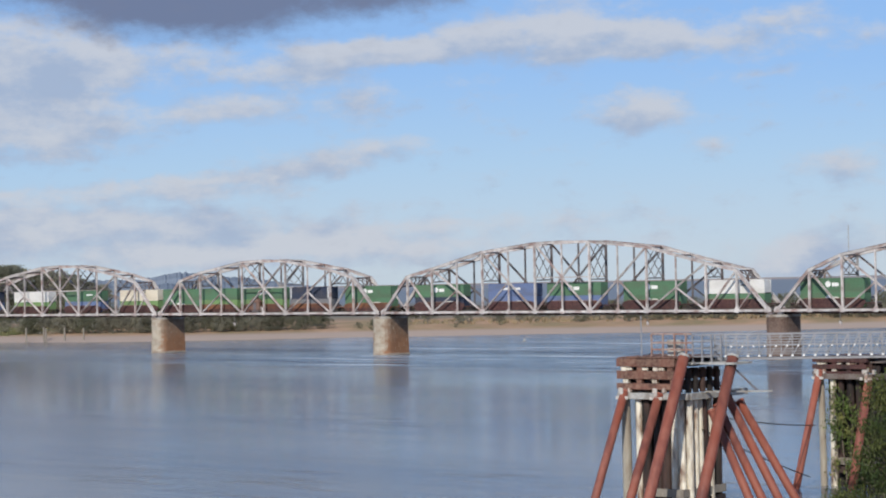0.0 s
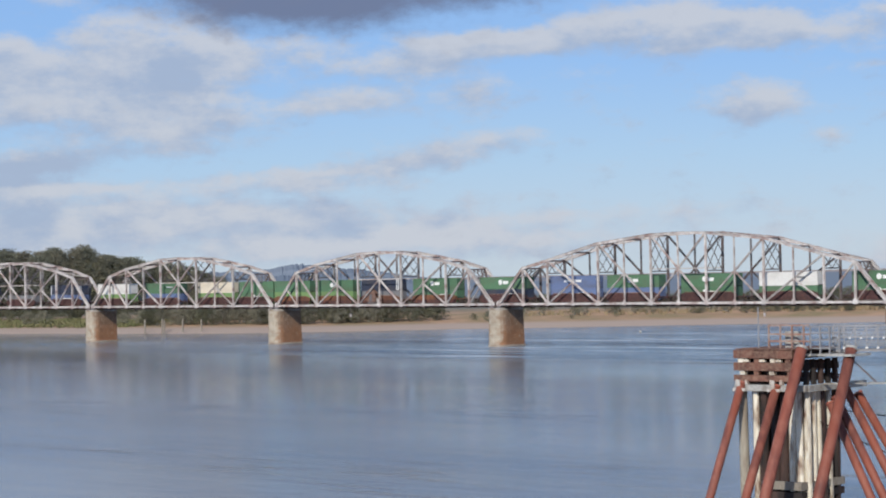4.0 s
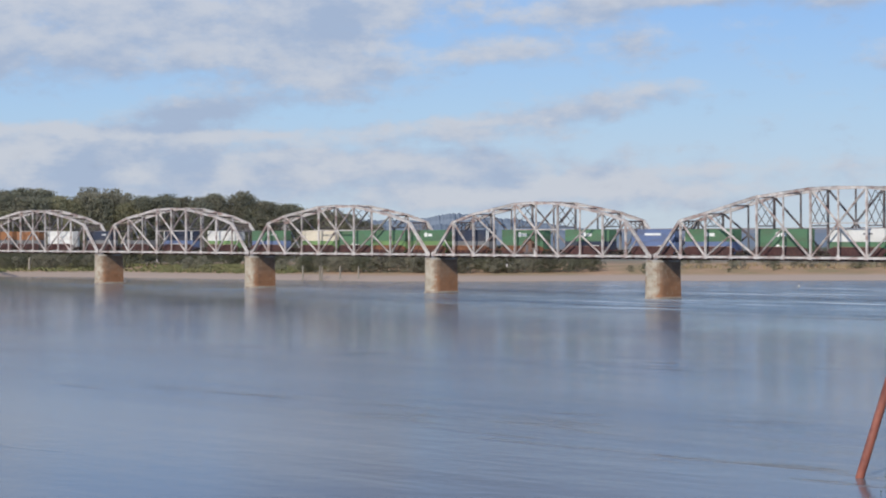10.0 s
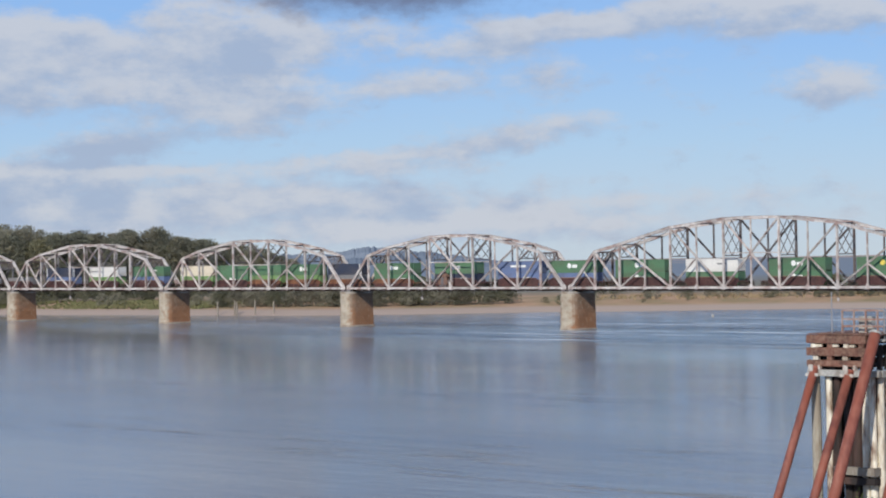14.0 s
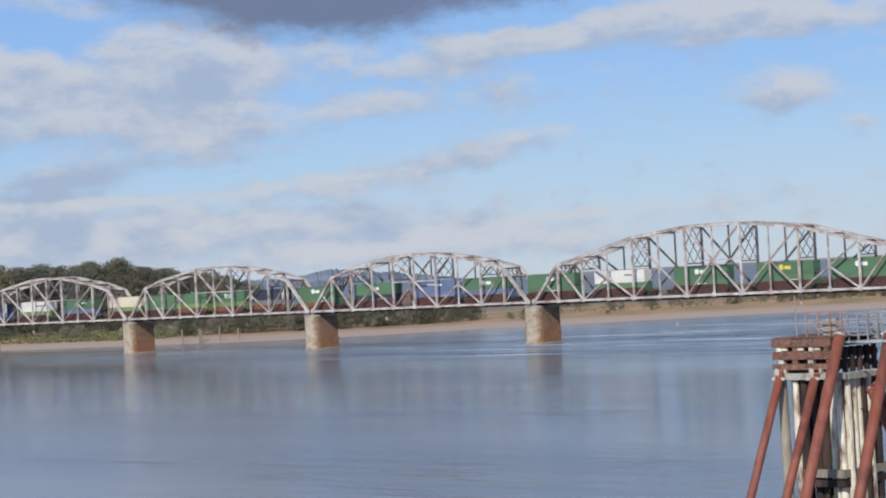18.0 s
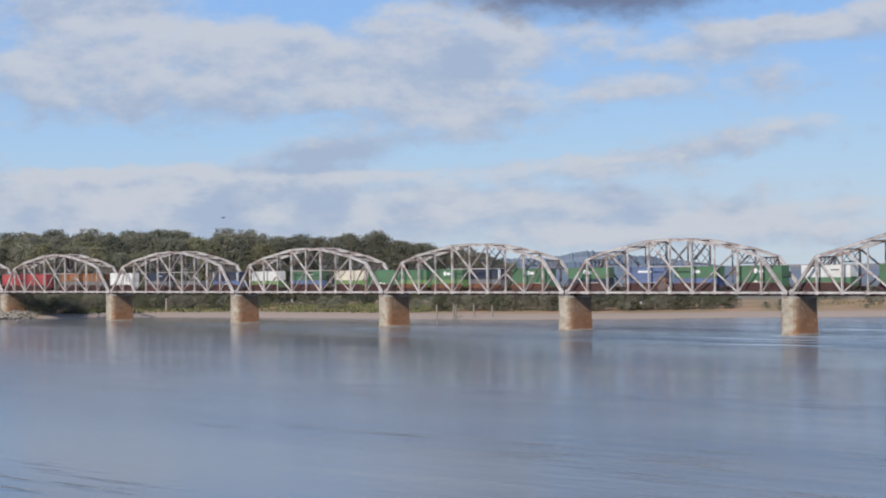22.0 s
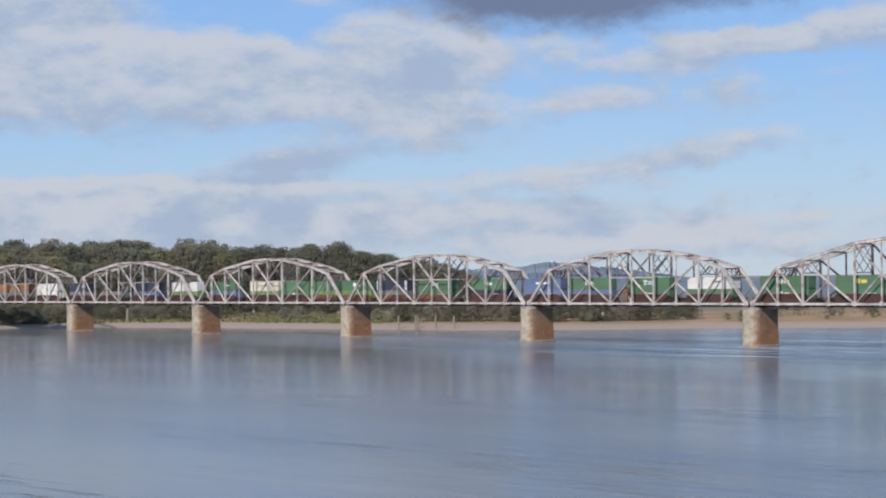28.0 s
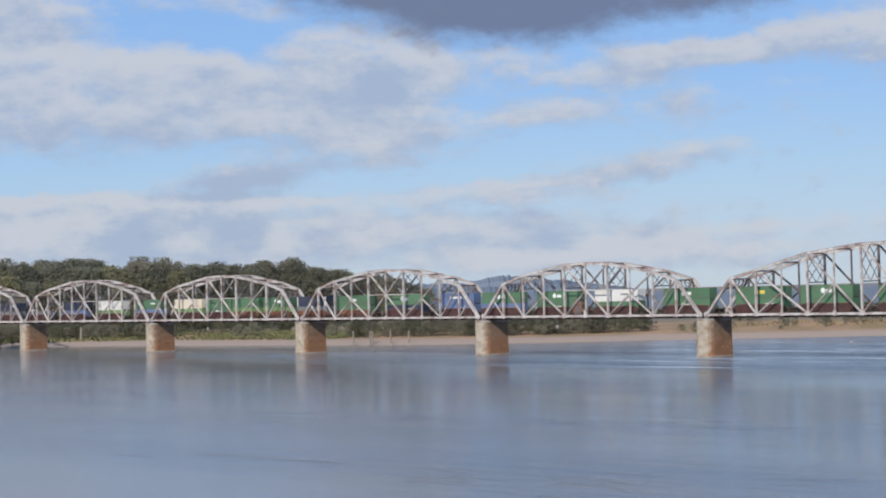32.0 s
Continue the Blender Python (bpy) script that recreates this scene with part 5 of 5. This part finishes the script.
    # low waterside timbers
    for (ax, ay), (bx, by) in (((w - 0.3, -0.3), (w - 0.3, d)), ((2.2, -0.35), (w, -0.35))):
        bar("low_timber", (ax, ay, 1.7), (bx, by, 1.7), rect(0.5, 0.55), M_PILE_GREY, root)
        bar("low_timber", (ax, ay, 1.0), (bx, by, 1.0), rect(0.4, 0.5), M_PILE_DARK, root)
    for (ax, ay, az), _, r in pipes[:2]:
        # pale clamps holding the pipe heads to the cap beam
        box_part("clamp", ax - r - 0.22, ax + r + 0.22, ay - r - 0.12, ay - r - 0.02, zc + 0.12, zc + 0.34, M_CLAMP, root, "pale steel clamp")
        box_part("clamp", ax - 0.12, ax + 0.12, ay - r - 0.16, ay - r - 0.06, zc - 0.05, zc + 0.95, M_CLAMP, root, "pale steel clamp")
        for sx in (-1, 1):
            box_part("bracket", ax + sx * (r + 0.1) - 0.1, ax + sx * (r + 0.1) + 0.1, ay - 0.1, ay + 0.2, zc + 0.6, zc + 0.95, M_CLAMP, root)
    for x in (0.5, 1.9, 3.3):
        # short ledger boards showing pale ends in the gaps
        box_part("ledger_end", x, x + 0.5, -0.16, 0.05, z_top - drop * 0.28, z_top - drop * 0.22, M_PILE_PALE, root)
    if rail:
        for x in (1.9, 2.9, 3.9, 4.9):
            bar("rail_post", (x, 1.2, z_top + 0.1), (x, 1.2, z_top + 1.75), rect(0.11, 0.11), M_RAIL_RUST, root)
        for z in (0.6, 1.1, 1.75):
            bar("rail_bar", (1.9, 1.2, z_top + z), (5.4, 1.2, z_top + z), rect(0.08, 0.13), M_RAIL_RUST, root)
        for x in (5.4, 6.2, 7.0):
            bar("rail_post", (x, 1.3, z_top - 0.3), (x, 1.3, z_top + 1.65), rect(0.1, 0.1), M_ALU, root)
            bar("rail_post", (x, 2.6, z_top - 0.3), (x, 2.6, z_top + 1.65), rect(0.1, 0.1), M_ALU, root)
        for z in (0.1, 0.7, 1.2, 1.65):
            bar("rail_bar", (5.4, 1.3, z_top + z), (7.0, 1.3, z_top + z), rect(0.07, 0.09), M_ALU, root)
            bar("rail_bar", (5.4, 2.6, z_top + z), (7.0, 2.6, z_top + z), rect(0.07, 0.09), M_ALU, root)
        box_part("control_box", 3.0, 4.1, 1.6, 2.2, z_top + 0.1, z_top + 1.3, M_CAP_GREY, root, "", 0.04)
        bar("light_pole", (1.2, 0.9, z_top + 0.1), (1.2, 0.9, z_top + 3.1), ring(6, 0.05), M_ALU, root)
        box_part("step_plate", 4.4, 9.0, 1.1, 3.6, z_top - 0.45, z_top - 0.3, M_CAP_GREY, root)
        bar("davit_post", (w + 2.2, 2.2, zc + 0.6), (w + 2.2, 2.2, z_top - 0.2), rect(0.12, 0.12), M_STEEL_DARK, root)
        bar("davit_brace", (w + 2.3, 2.2, z_top - 0.4), (w + 4.2, 2.9, zc + 0.75), rect(0.1, 0.1), M_STEEL_DARK, root)
        bar("plank", (w + 0.3, 2.1, zc + 0.62), (w + 5.2, 3.3, zc + 0.7), rect(0.3, 0.09), M_CAP_GREY, root)
    return root


PILES_A = [(0.25, 0.1, 2), (1.35, 0.2, 1), (2.0, 0.35, 0), (2.8, 0.5, 0), (3.5, 0.6, 0), (4.5, 0.15, 1), (5.02, 0.2, 1), (5.45, 0.6, 1), (5.35, 1.5, 1), (5.35, 2.1, 1), (5.3, 2.6, 0), (5.3, 3.5, 1), (5.3, 4.6, 0),
           # dark inner piles added to fill the shaded inside of the cluster
           (0.6, 1.3, 0), (1.5, 1.4, 0), (2.3, 1.3, 0), (3.2, 1.5, 0), (4.1, 1.4, 0), (4.8, 1.6, 0), (0.4, 2.3, 0), (0.4, 4.4, 0), (2.4, 2.4, 0), (3.8, 2.3, 0), (2.4, 4.4, 0), (4.2, 4.5, 0), (1.5, 3.4, 0)]
PIPES_A = (((0.5, -0.35, 9.0), (0.85, -5.7), 0.31), ((3.5, -0.35, 8.8), (3.95, -5.8), 0.33), ((5.75, -0.4, 11.6), (6.7, -7.6), 0.40), ((8.3, 2.1, 11.5), (9.5, -5.2), 0.40),
           ((6.8, 1.5, 7.6), (11.2, 0.4), 0.31), ((6.9, 2.1, 8.0), (11.9, 1.1), 0.31), ((7.0, 3.0, 8.9), (12.6, 2.2), 0.31), ((7.5, 4.1, 8.2), (12.8, 4.2), 0.31))
dolphin(240.55, -246.6, 11.4, PIPES_A, "timber pile dolphin with rust-red raking pipes and a rusty railing", PILES_A, True)
# most pale piles turned dark here, shade put into their colour
PILES_B = [(x + 0.1, y, 1 if p == 1 and x < 2 else 2 if p == 2 and x < 1 else 0) for x, y, p in PILES_A]
PIPES_B = (((0.5, -0.35, 9.2), (-0.1, -3.4), 0.31), ((5.2, -0.6, 8.6), (4.6, -2.6), 0.36))
# darker, redder copies for the second dolphin, its shade put into the colour
M_CAP_GREY = material("shaded_brown_grey_beam", (0.17, 0.14, 0.125), 0.85, 0.0, (0.10, 0.06, 0.05), 1.0, 0.5, (0.22, 0.2, 0.18), 6, 0.3, 10)
M_TIMBER = material("shaded_red_waling_timber", (0.095, 0.035, 0.035), 0.85, 0.0, (0.045, 0.025, 0.027), 0.9, 0.5, (0.12, 0.07, 0.055), 5, 0.5, 12, 0.15)
dolphin(240.6, -218.2, 10.25, PIPES_B, "second timber pile dolphin nearer the bank, partly overgrown", PILES_B, False, 1.9)
M_CAP_GREY = bpy.data.materials["weathered_grey_beam"]


def gangway(a, b):
    root = empty("gangway", pose(*a), "grey aluminium truss gangway with open sides and small white lamps", "gangway")
    v = Vector(b) - Vector(a)
    length = v.length
    root.matrix_basis = pose(*a, 0, 0, math.degrees(math.atan2(v.y, v.x)))
    n = int(length / 0.8)
    s = length / n
    for y in (0.0, 1.5):
        bar("top_rail", (0, y, 1.75), (length, y, 1.75), rect(0.09, 0.1), M_ALU, root)
        bar("mid_rail", (0, y, 0.95), (length, y, 0.95), rect(0.07, 0.08), M_ALU, root)
        bar("bottom_rail", (0, y, 0), (length, y, 0), rect(0.1, 0.16), M_ALU, root)
        for z in (0.3, 0.48, 0.66, 1.15, 1.35, 1.55):
            bar("wire", (0, y, z), (length, y, z), rect(0.03, 0.035), M_ALU, root)
        for i in range(n + 1):
            bar("post", (i * s, y, 0.1), (i * s, y, 1.7), rect(0.06, 0.06), M_ALU, root)
            if i < n:
                bar("brace", (i * s, y, 0.1), ((i + 1) * s, y, 1.7), rect(0.055, 0.055), M_ALU, root)
    for i in range(0, n + 1):
        box_part("lamp", i * s - 0.09, i * s + 0.09, -0.16, -0.08, 0.12, 0.26, M_WHITE, root)
        box_part("lamp", i * s + 0.36, i * s + 0.48, -0.12, -0.05, 0.84, 0.95, M_WHITE, root)
    bm = bmesh.new()
    add_box(bm, 0, length, 0.1, 1.4, -0.08, -0.02)
    part("walkway", bm, M_CAP_GREY, root)
    return root


gangway((246.6, -243.4, 11.25), (282.0, -222.8, 11.25))
bent = empty("gangway_bent", pose(280, -223, 0), "tarred timber bent holding up the gangway's end", "pile bent")
for dx, dy in ((-1.2, -0.6), (-1.2, 1.8), (0.6, -0.2), (0.6, 2.2)):
    bar("timber_post", (dx, dy, -2), (dx, dy, 11.0), ring(10, 0.28), M_PILE_DARK, bent)
bar("cap_beam", (-1.2, -1.0, 11.0), (-1.2, 2.4, 11.0), rect(0.35, 0.35), M_PILE_DARK, bent)

# mooring cables between the dolphins
for a, b, sag in (((247.5, -243.0, 6.9), (240.6, -218.6, 4.6), 0.15), ((246.3, -244.8, 6.2), (240.4, -219.4, 0.35), 0.15)):
    c = bpy.data.curves.new("cable", "CURVE")
    c.dimensions, c.bevel_depth = "3D", 0.045
    sp = c.splines.new("POLY")
    sp.points.add(12)
    for i in range(13):
        f = i / 12
        p = Vector(a).lerp(Vector(b), f)
        sp.points[i].co = (p.x, p.y, p.z - sag * 4 * f * (1 - f), 1)
    c.materials.append(M_TRUCK)
    tagged(new("cable", c), "dark sagging steel cable strung between two dolphins", "cable", "mooring cables")


def riprap(cx, cy, rx, ry, count, seed):
    """Loose grey rocks heaped on the bank round the last pier."""
    rnd = random.Random(seed)
    verts, faces = [], []
    for i in range(count):
        a, r = rnd.uniform(0, 6.28), math.sqrt(rnd.random())
        x, y = cx + rx * r * math.cos(a), cy + ry * r * math.sin(a)
        z = max(-0.2, ground_z(x, y)) + 2.6 * max(0, 1 - r) + rnd.uniform(-0.1, 0.2)
        k = rnd.uniform(0.45, 1.0)
        b = len(verts)
        for sx, sy, sz in ((1, 0, 0), (-1, 0, 0), (0, 1, 0), (0, -1, 0), (0, 0, 0.8), (0, 0, -0.8)):
            verts.append((x + k * sx * rnd.uniform(0.7, 1.2), y + k * sy * rnd.uniform(0.7, 1.2), z + k * sz * rnd.uniform(0.7, 1.1)))
        for f in ((0, 2, 4), (2, 1, 4), (1, 3, 4), (3, 0, 4), (2, 0, 5), (1, 2, 5), (3, 1, 5), (0, 3, 5)):
            faces.append(tuple(b + j for j in f))
    me = bpy.data.meshes.new("riprap")
    me.from_pydata(verts, [], faces)
    me.materials.append(M_ROCK)
    tagged(new("riprap", me), "loose grey riprap rocks heaped round the bank pier", "rocks", "", "stuff")


M_ROCK = material("grey_riprap_rock", (0.30, 0.27, 0.24), 0.9, 0.0, (0.18, 0.16, 0.13), 0.5, 0.5, (0.36, 0.33, 0.3), 3.0, 0.4, 6)
riprap(-381, 0, 11, 13, 420, 3)


# ---- near bank greenery ----
M_LEAF_NEAR = material("sunlit_alder_leaves", (0.05, 0.078, 0.02), 0.6, 0.0, (0.14, 0.155, 0.04), 0.5, 0.42, (0.018, 0.03, 0.008), 2.0, vary=0.2, spec=0.3)


def near_tree(name, x, y, height, spread, base, clumps, leaf, size, seed, label, category):
    root = tree(name, seed, height, spread, base, 2, 1, M_LEAF_NEAR, label, category, 7)
    root.matrix_basis = pose(x, y, ground_z(x, y) - 0.2)
    crown = [c for c in root.children if c.name.startswith("crown")][0]
    rnd = random.Random(seed)
    verts, faces = [], []
    for c in range(clumps):
        f = rnd.random() ** 1.3
        a, r = rnd.uniform(0, 6.28), spread * math.sqrt(rnd.random()) * (1.15 - 0.6 * f) * rnd.uniform(0.7, 1.1)
        c0 = Vector((r * math.cos(a), r * math.sin(a), base + (height - base) * f))
        for k in range(leaf):
            p = c0 + Vector((rnd.gauss(0, 1), rnd.gauss(0, 1), rnd.gauss(0, 0.9))) * 0.3
            q = Matrix.Rotation(rnd.uniform(0, 6.28), 3, "Z") @ Matrix.Rotation(rnd.uniform(0.2, 2.0), 3, "X")
            s = size * rnd.uniform(0.6, 1.3)
            i = len(verts)
            verts += [tuple(p + q @ Vector(v) * s) for v in ((0, -1, 0), (0.45, -0.1, 0.12), (0, 1, -0.1), (-0.45, -0.1, 0.12))]
            faces += [(i, i + 1, i + 2), (i, i + 2, i + 3)]
    me = bpy.data.meshes.new("crown")
    me.from_pydata(verts, [], faces)
    me.materials.append(M_LEAF_NEAR)
    crown.data = me
    return root


near_tree("tree", 271.9, -264.4, 10.9, 2.7, 1.0, 520, 40, 0.095, 71, "leafy bright green alder on the near bank beside the dolphin", "tree")
near_tree("bush", 270.2, -267.0, 4.6, 2.0, 0.4, 130, 40, 0.095, 74, "bright green alder thicket beside the overgrown dolphin", "bush")
near_tree("bush", 271.1, -286.1, 4.6, 1.2, 0.5, 60, 30, 0.10, 72, "small bright green alder sapling at the water's edge", "bush")
near_tree("bush", 269.4, -287.6, 4.2, 1.0, 0.5, 50, 30, 0.10, 73, "small bright green alder sapling at the water's edge", "bush")

M_CREEPER = material("creeper_leaves", (0.10, 0.15, 0.035), 0.6, 0.0, (0.20, 0.20, 0.06), 0.8, 0.45, (0.05, 0.075, 0.02), 2.5, spec=0.3)


def creeper(x, y, label):
    """A climbing plant: woody stems with leaf sprays hanging in front of the piles."""
    root = empty("creeper", pose(x, y, 0), label, "creeper")
    rnd = random.Random(83)
    verts, faces = [], []
    for k in range(4):
        dx, top = 2.1 + 0.75 * k, 8.0 - 0.7 * k
        bm = bmesh.new()
        pts = [Vector((dx + 0.15 * math.sin(j * 1.3 + k), -0.62 - 0.05 * j, top * j / 6)) for j in range(7)]
        loft(bm, [[(q.x + 0.07 * a, q.y + 0.07 * b, q.z) for a, b in ring(6, 1.0 - j * 0.1)] for j, q in enumerate(pts)])
        part("stem", bm, M_BARK, root)
        for c in range(26):
            z = top * rnd.random() ** 0.8
            c0 = Vector((dx + rnd.gauss(0, 0.42), -0.75 - abs(rnd.gauss(0, 0.25)), z))
            for j in range(16):
                q = c0 + Vector((rnd.gauss(0, 0.2), rnd.gauss(0, 0.16), rnd.gauss(0, 0.26)))
                turn = Matrix.Rotation(rnd.uniform(0, 6.28), 3, "Z") @ Matrix.Rotation(rnd.uniform(0.2, 2.0), 3, "X")
                size = rnd.uniform(0.08, 0.17)
                i = len(verts)
                verts += [tuple(q + turn @ Vector(v) * size) for v in ((0, -1, 0), (0.5, -0.1, 0.12), (0, 1, -0.1), (-0.5, -0.1, 0.12))]
                faces += [(i, i + 1, i + 2), (i, i + 2, i + 3)]
    me = bpy.data.meshes.new("leaves")
    me.from_pydata(verts, [], faces)
    me.materials.append(M_CREEPER)
    link_mesh("leaves", me, root)


creeper(240.6, -218.2, "leafy green creeper climbing the piles of a dolphin")

# ---- small things on the bridge, the river and beyond ----
M_BROWN = material("brown_cabinet_paint", (0.22, 0.13, 0.10), 0.7, 0.0, (0.14, 0.08, 0.06), 1.5, 0.45, bump=0.2)
relay = empty("relay_hut", pose(-41.6, 0.75, CHORD + 0.34), "brown metal relay hut with a steep roof on the bridge walkway", "hut")
box_part("body", -1.5, 1.5, -0.45, 0.45, 0.5, 2.5, M_BROWN, relay, "", 0.05)
box_part("stand", -1.2, 1.2, -0.3, 0.3, 0.0, 0.5, M_STEEL_DARK, relay)
box_part("door", -0.45, 0.45, -0.49, -0.45, 0.6, 2.3, M_STEEL_DARK, relay)
bm = bmesh.new()
loft(bm, [[(-1.8, -0.6, 2.5), (1.8, -0.6, 2.5), (1.8, 0.6, 2.5), (-1.8, 0.6, 2.5)], [(-0.35, -0.2, 3.9), (0.35, -0.2, 3.9), (0.35, 0.2, 3.9), (-0.35, 0.2, 3.9)]])
part("roof", bm, M_BROWN, relay, "steep rusty brown hipped roof")
for x in (2.1, 2.5):
    bm = bmesh.new()
    sweep(bm, (x, 0.15, 0.0), (x, 0.15, 1.1), ring(10, 0.24))
    part("drum", bm, M_MARK, relay, "white drum")
for x in (1.9, 2.7, 3.5):
    bar("rail_post", (x, -0.3, 0), (x, -0.3, 1.5), rect(0.09, 0.09), M_STEEL, relay)
for z in (0.8, 1.5):
    bar("rail_bar", (1.9, -0.3, z), (3.5, -0.3, z), rect(0.07, 0.07), M_STEEL, relay)

for x in (-198.1, -48.4, 75.3, 121.3):
    lamp = empty("navigation_light", pose(x, -0.05, CHORD - 2.7), "small white navigation light hung under the bottom chord", "navigation light", "lights under the bridge")
    bar("hanger", (0, 0, 0.5), (0, 0, 2.6), ring(6, 0.06), M_STEEL_DARK, lamp)
    bm = bmesh.new()
    sweep(bm, (0, 0, -0.25), (0, 0, 0.5), ring(10, 0.27))
    part("lamp_body", bm, M_STEEL, lamp)
    bm = bmesh.new()
    sweep(bm, (0, 0, 0.5), (0, 0, 0.6), ring(10, 0.36))
    part("hood", bm, M_STEEL_DARK, lamp)

buoy = empty("buoy", pose(-26, 89, RIVER), "small white buoy floating off the far bank", "buoy")
bm = bmesh.new()
loft(bm, [[(0.25 * a, 0.25 * b, -0.4) for a, b in ring(10, 1)], [(0.36 * a, 0.36 * b, 0.1) for a, b in ring(10, 1)], [(0.3 * a, 0.3 * b, 0.45) for a, b in ring(10, 1)], [(0.1 * a, 0.1 * b, 0.7) for a, b in ring(10, 1)]])
part("float", bm, M_CAP_GREY, buoy)
bar("staff", (0, 0, 0.65), (0, 0, 1.2), ring(6, 0.06), M_STEEL_DARK, buoy)

for x, y, h in ((-203, 60.5, 3.5), (-196.6, 62.3, 3.7), (-195.2, 62.0, 3.2), (-189.2, 64.5, 3.6), (-182.4, 66.4, 3.4)):
    post = empty("mooring_pile", pose(x, y, 0), "old bleached timber pile standing at the far waterline", "pile", "old piles off the far bank")
    bm = bmesh.new()
    h += 0.5
    loft(bm, [[(0.3 * a, 0.3 * b, -3) for a, b in ring(9, 1)], [(0.27 * a + 0.08, 0.27 * b, h * 0.6) for a, b in ring(9, 1)], [(0.24 * a + 0.12, 0.24 * b, h) for a, b in ring(9, 1)]])
    part("shaft", bm, M_PILE_GREY, post)

snag = empty("tree_snag", pose(-340.5, 44.5, ground_z(-340.5, 44.5) - 0.3), "bare grey broken tree trunk standing on the far bank", "dead tree")
bm = bmesh.new()
loft(bm, [[(0.5 * a + 0.02 * k * k, 0.5 * b, z) for a, b in ring(9, f)] for k, (z, f) in enumerate(((0.0, 1.25), (1.2, 1.0), (3.0, 0.85), (4.6, 0.8), (5.4, 0.5)))])
part("trunk", bm, M_PILE_GREY, snag)
bar("broken_limb", (0.1, 0, 3.6), (0.9, -0.2, 4.7), ring(6, 0.14), M_PILE_GREY, snag)

mast = empty("radio_mast", pose(-393.6, 937.4, ground_z(-393.6, 937.4)), "thin grey radio mast far behind the river bank", "mast")
bar("shaft", (0, 0, 0), (0, 0, 44.5), ring(6, 0.28), M_CAP_GREY, mast)
for z in (30.0, 36.0, 42.0):
    bar("crossarm", (-0.9, 0, z), (0.9, 0, z), rect(0.2, 0.25), M_CAP_GREY, mast)

bird = empty("bird", pose(0, 0, 40), "small dark gull-like bird flying over the river", "bird")
M_BIRD = material("dark_feathers", (0.10, 0.10, 0.11), 0.8, 0.0, (0.17, 0.17, 0.18), 8, 0.5)
bm = bmesh.new()
loft(bm, [[(-0.34, 0.03 * a, 0.03 * b) for a, b in ring(8, 1)], [(-0.1, 0.1 * a, 0.09 * b) for a, b in ring(8, 1)], [(0.15, 0.11 * a, 0.1 * b) for a, b in ring(8, 1)], [(0.36, 0.04 * a, 0.05 * b) for a, b in ring(8, 1)]])
bmesh.ops.scale(bm, vec=(0.5, 0.5, 0.5), verts=bm.verts)
part("body", bm, M_BIRD, bird)
WINGS = []
for s in (-1, 1):
    bm = bmesh.new()
    loft(bm, [[(0.14, 0, -0.015), (-0.14, 0, -0.01), (-0.14, 0, 0.01), (0.14, 0, 0.02)], [(0.12, s * 0.32, 0.07), (-0.10, s * 0.32, 0.075), (-0.10, s * 0.32, 0.09), (0.12, s * 0.32, 0.1)],
              [(-0.04, s * 0.68, 0.03), (-0.14, s * 0.68, 0.032), (-0.14, s * 0.68, 0.04), (-0.04, s * 0.68, 0.045)]])
    bmesh.ops.scale(bm, vec=(0.5, 0.5, 0.5), verts=bm.verts)
    WINGS.append((part("wing", bm, M_BIRD, bird), s))


def over_river(heading, height, distance=170.0):
    """A pose of the bird seen in that direction from the shore stand, flying left."""
    a, e = radians(heading), radians(height)
    return pose(EYE[0] + distance * math.sin(a) * math.cos(e), EYE[1] + distance * math.cos(a) * math.cos(e), EYE[2] + distance * math.sin(e), 0, 0, 180 - heading)


def motions():
    """The train rolls away from the near shore at a steady pace."""
    for thing, at in MOVING:
        end = at.copy()
        end.translation.x -= TRAIN_SPEED * 32.0
        walk(thing, [(0.0, at), (32.0, end)])
    walk(bird, [(0.0, over_river(-22, 24)), (10.0, over_river(-30, 22)), (18.0, over_river(-36, 18)), (19.0, over_river(-43, 12)), (19.5, over_river(-47, 5)), (20.0, over_river(-51.02, 0.77)), (20.5, over_river(-51.77, 1.09)), (21.0, over_river(-52.91, 1.20)),
                (21.7, over_river(-55.15, 1.33)), (22.0, over_river(-56.4, 1.3)), (22.4, over_river(-58.0, 1.37)), (22.8, over_river(-59.8, 1.45)),
                (23.0, over_river(-60.7, 1.46)), (25.0, over_river(-69.5, 2.5)), (28.0, over_river(-80, 6)), (32.0, over_river(-88, 12))])
    for wing, s in WINGS:
        rows = []
        for i in range(0, 161):
            rows.append((i * 0.2, pose(0, 0, 0.04, s * (28 if i % 2 else -18), 0, 0)))
        walk(wing, rows)


motions()
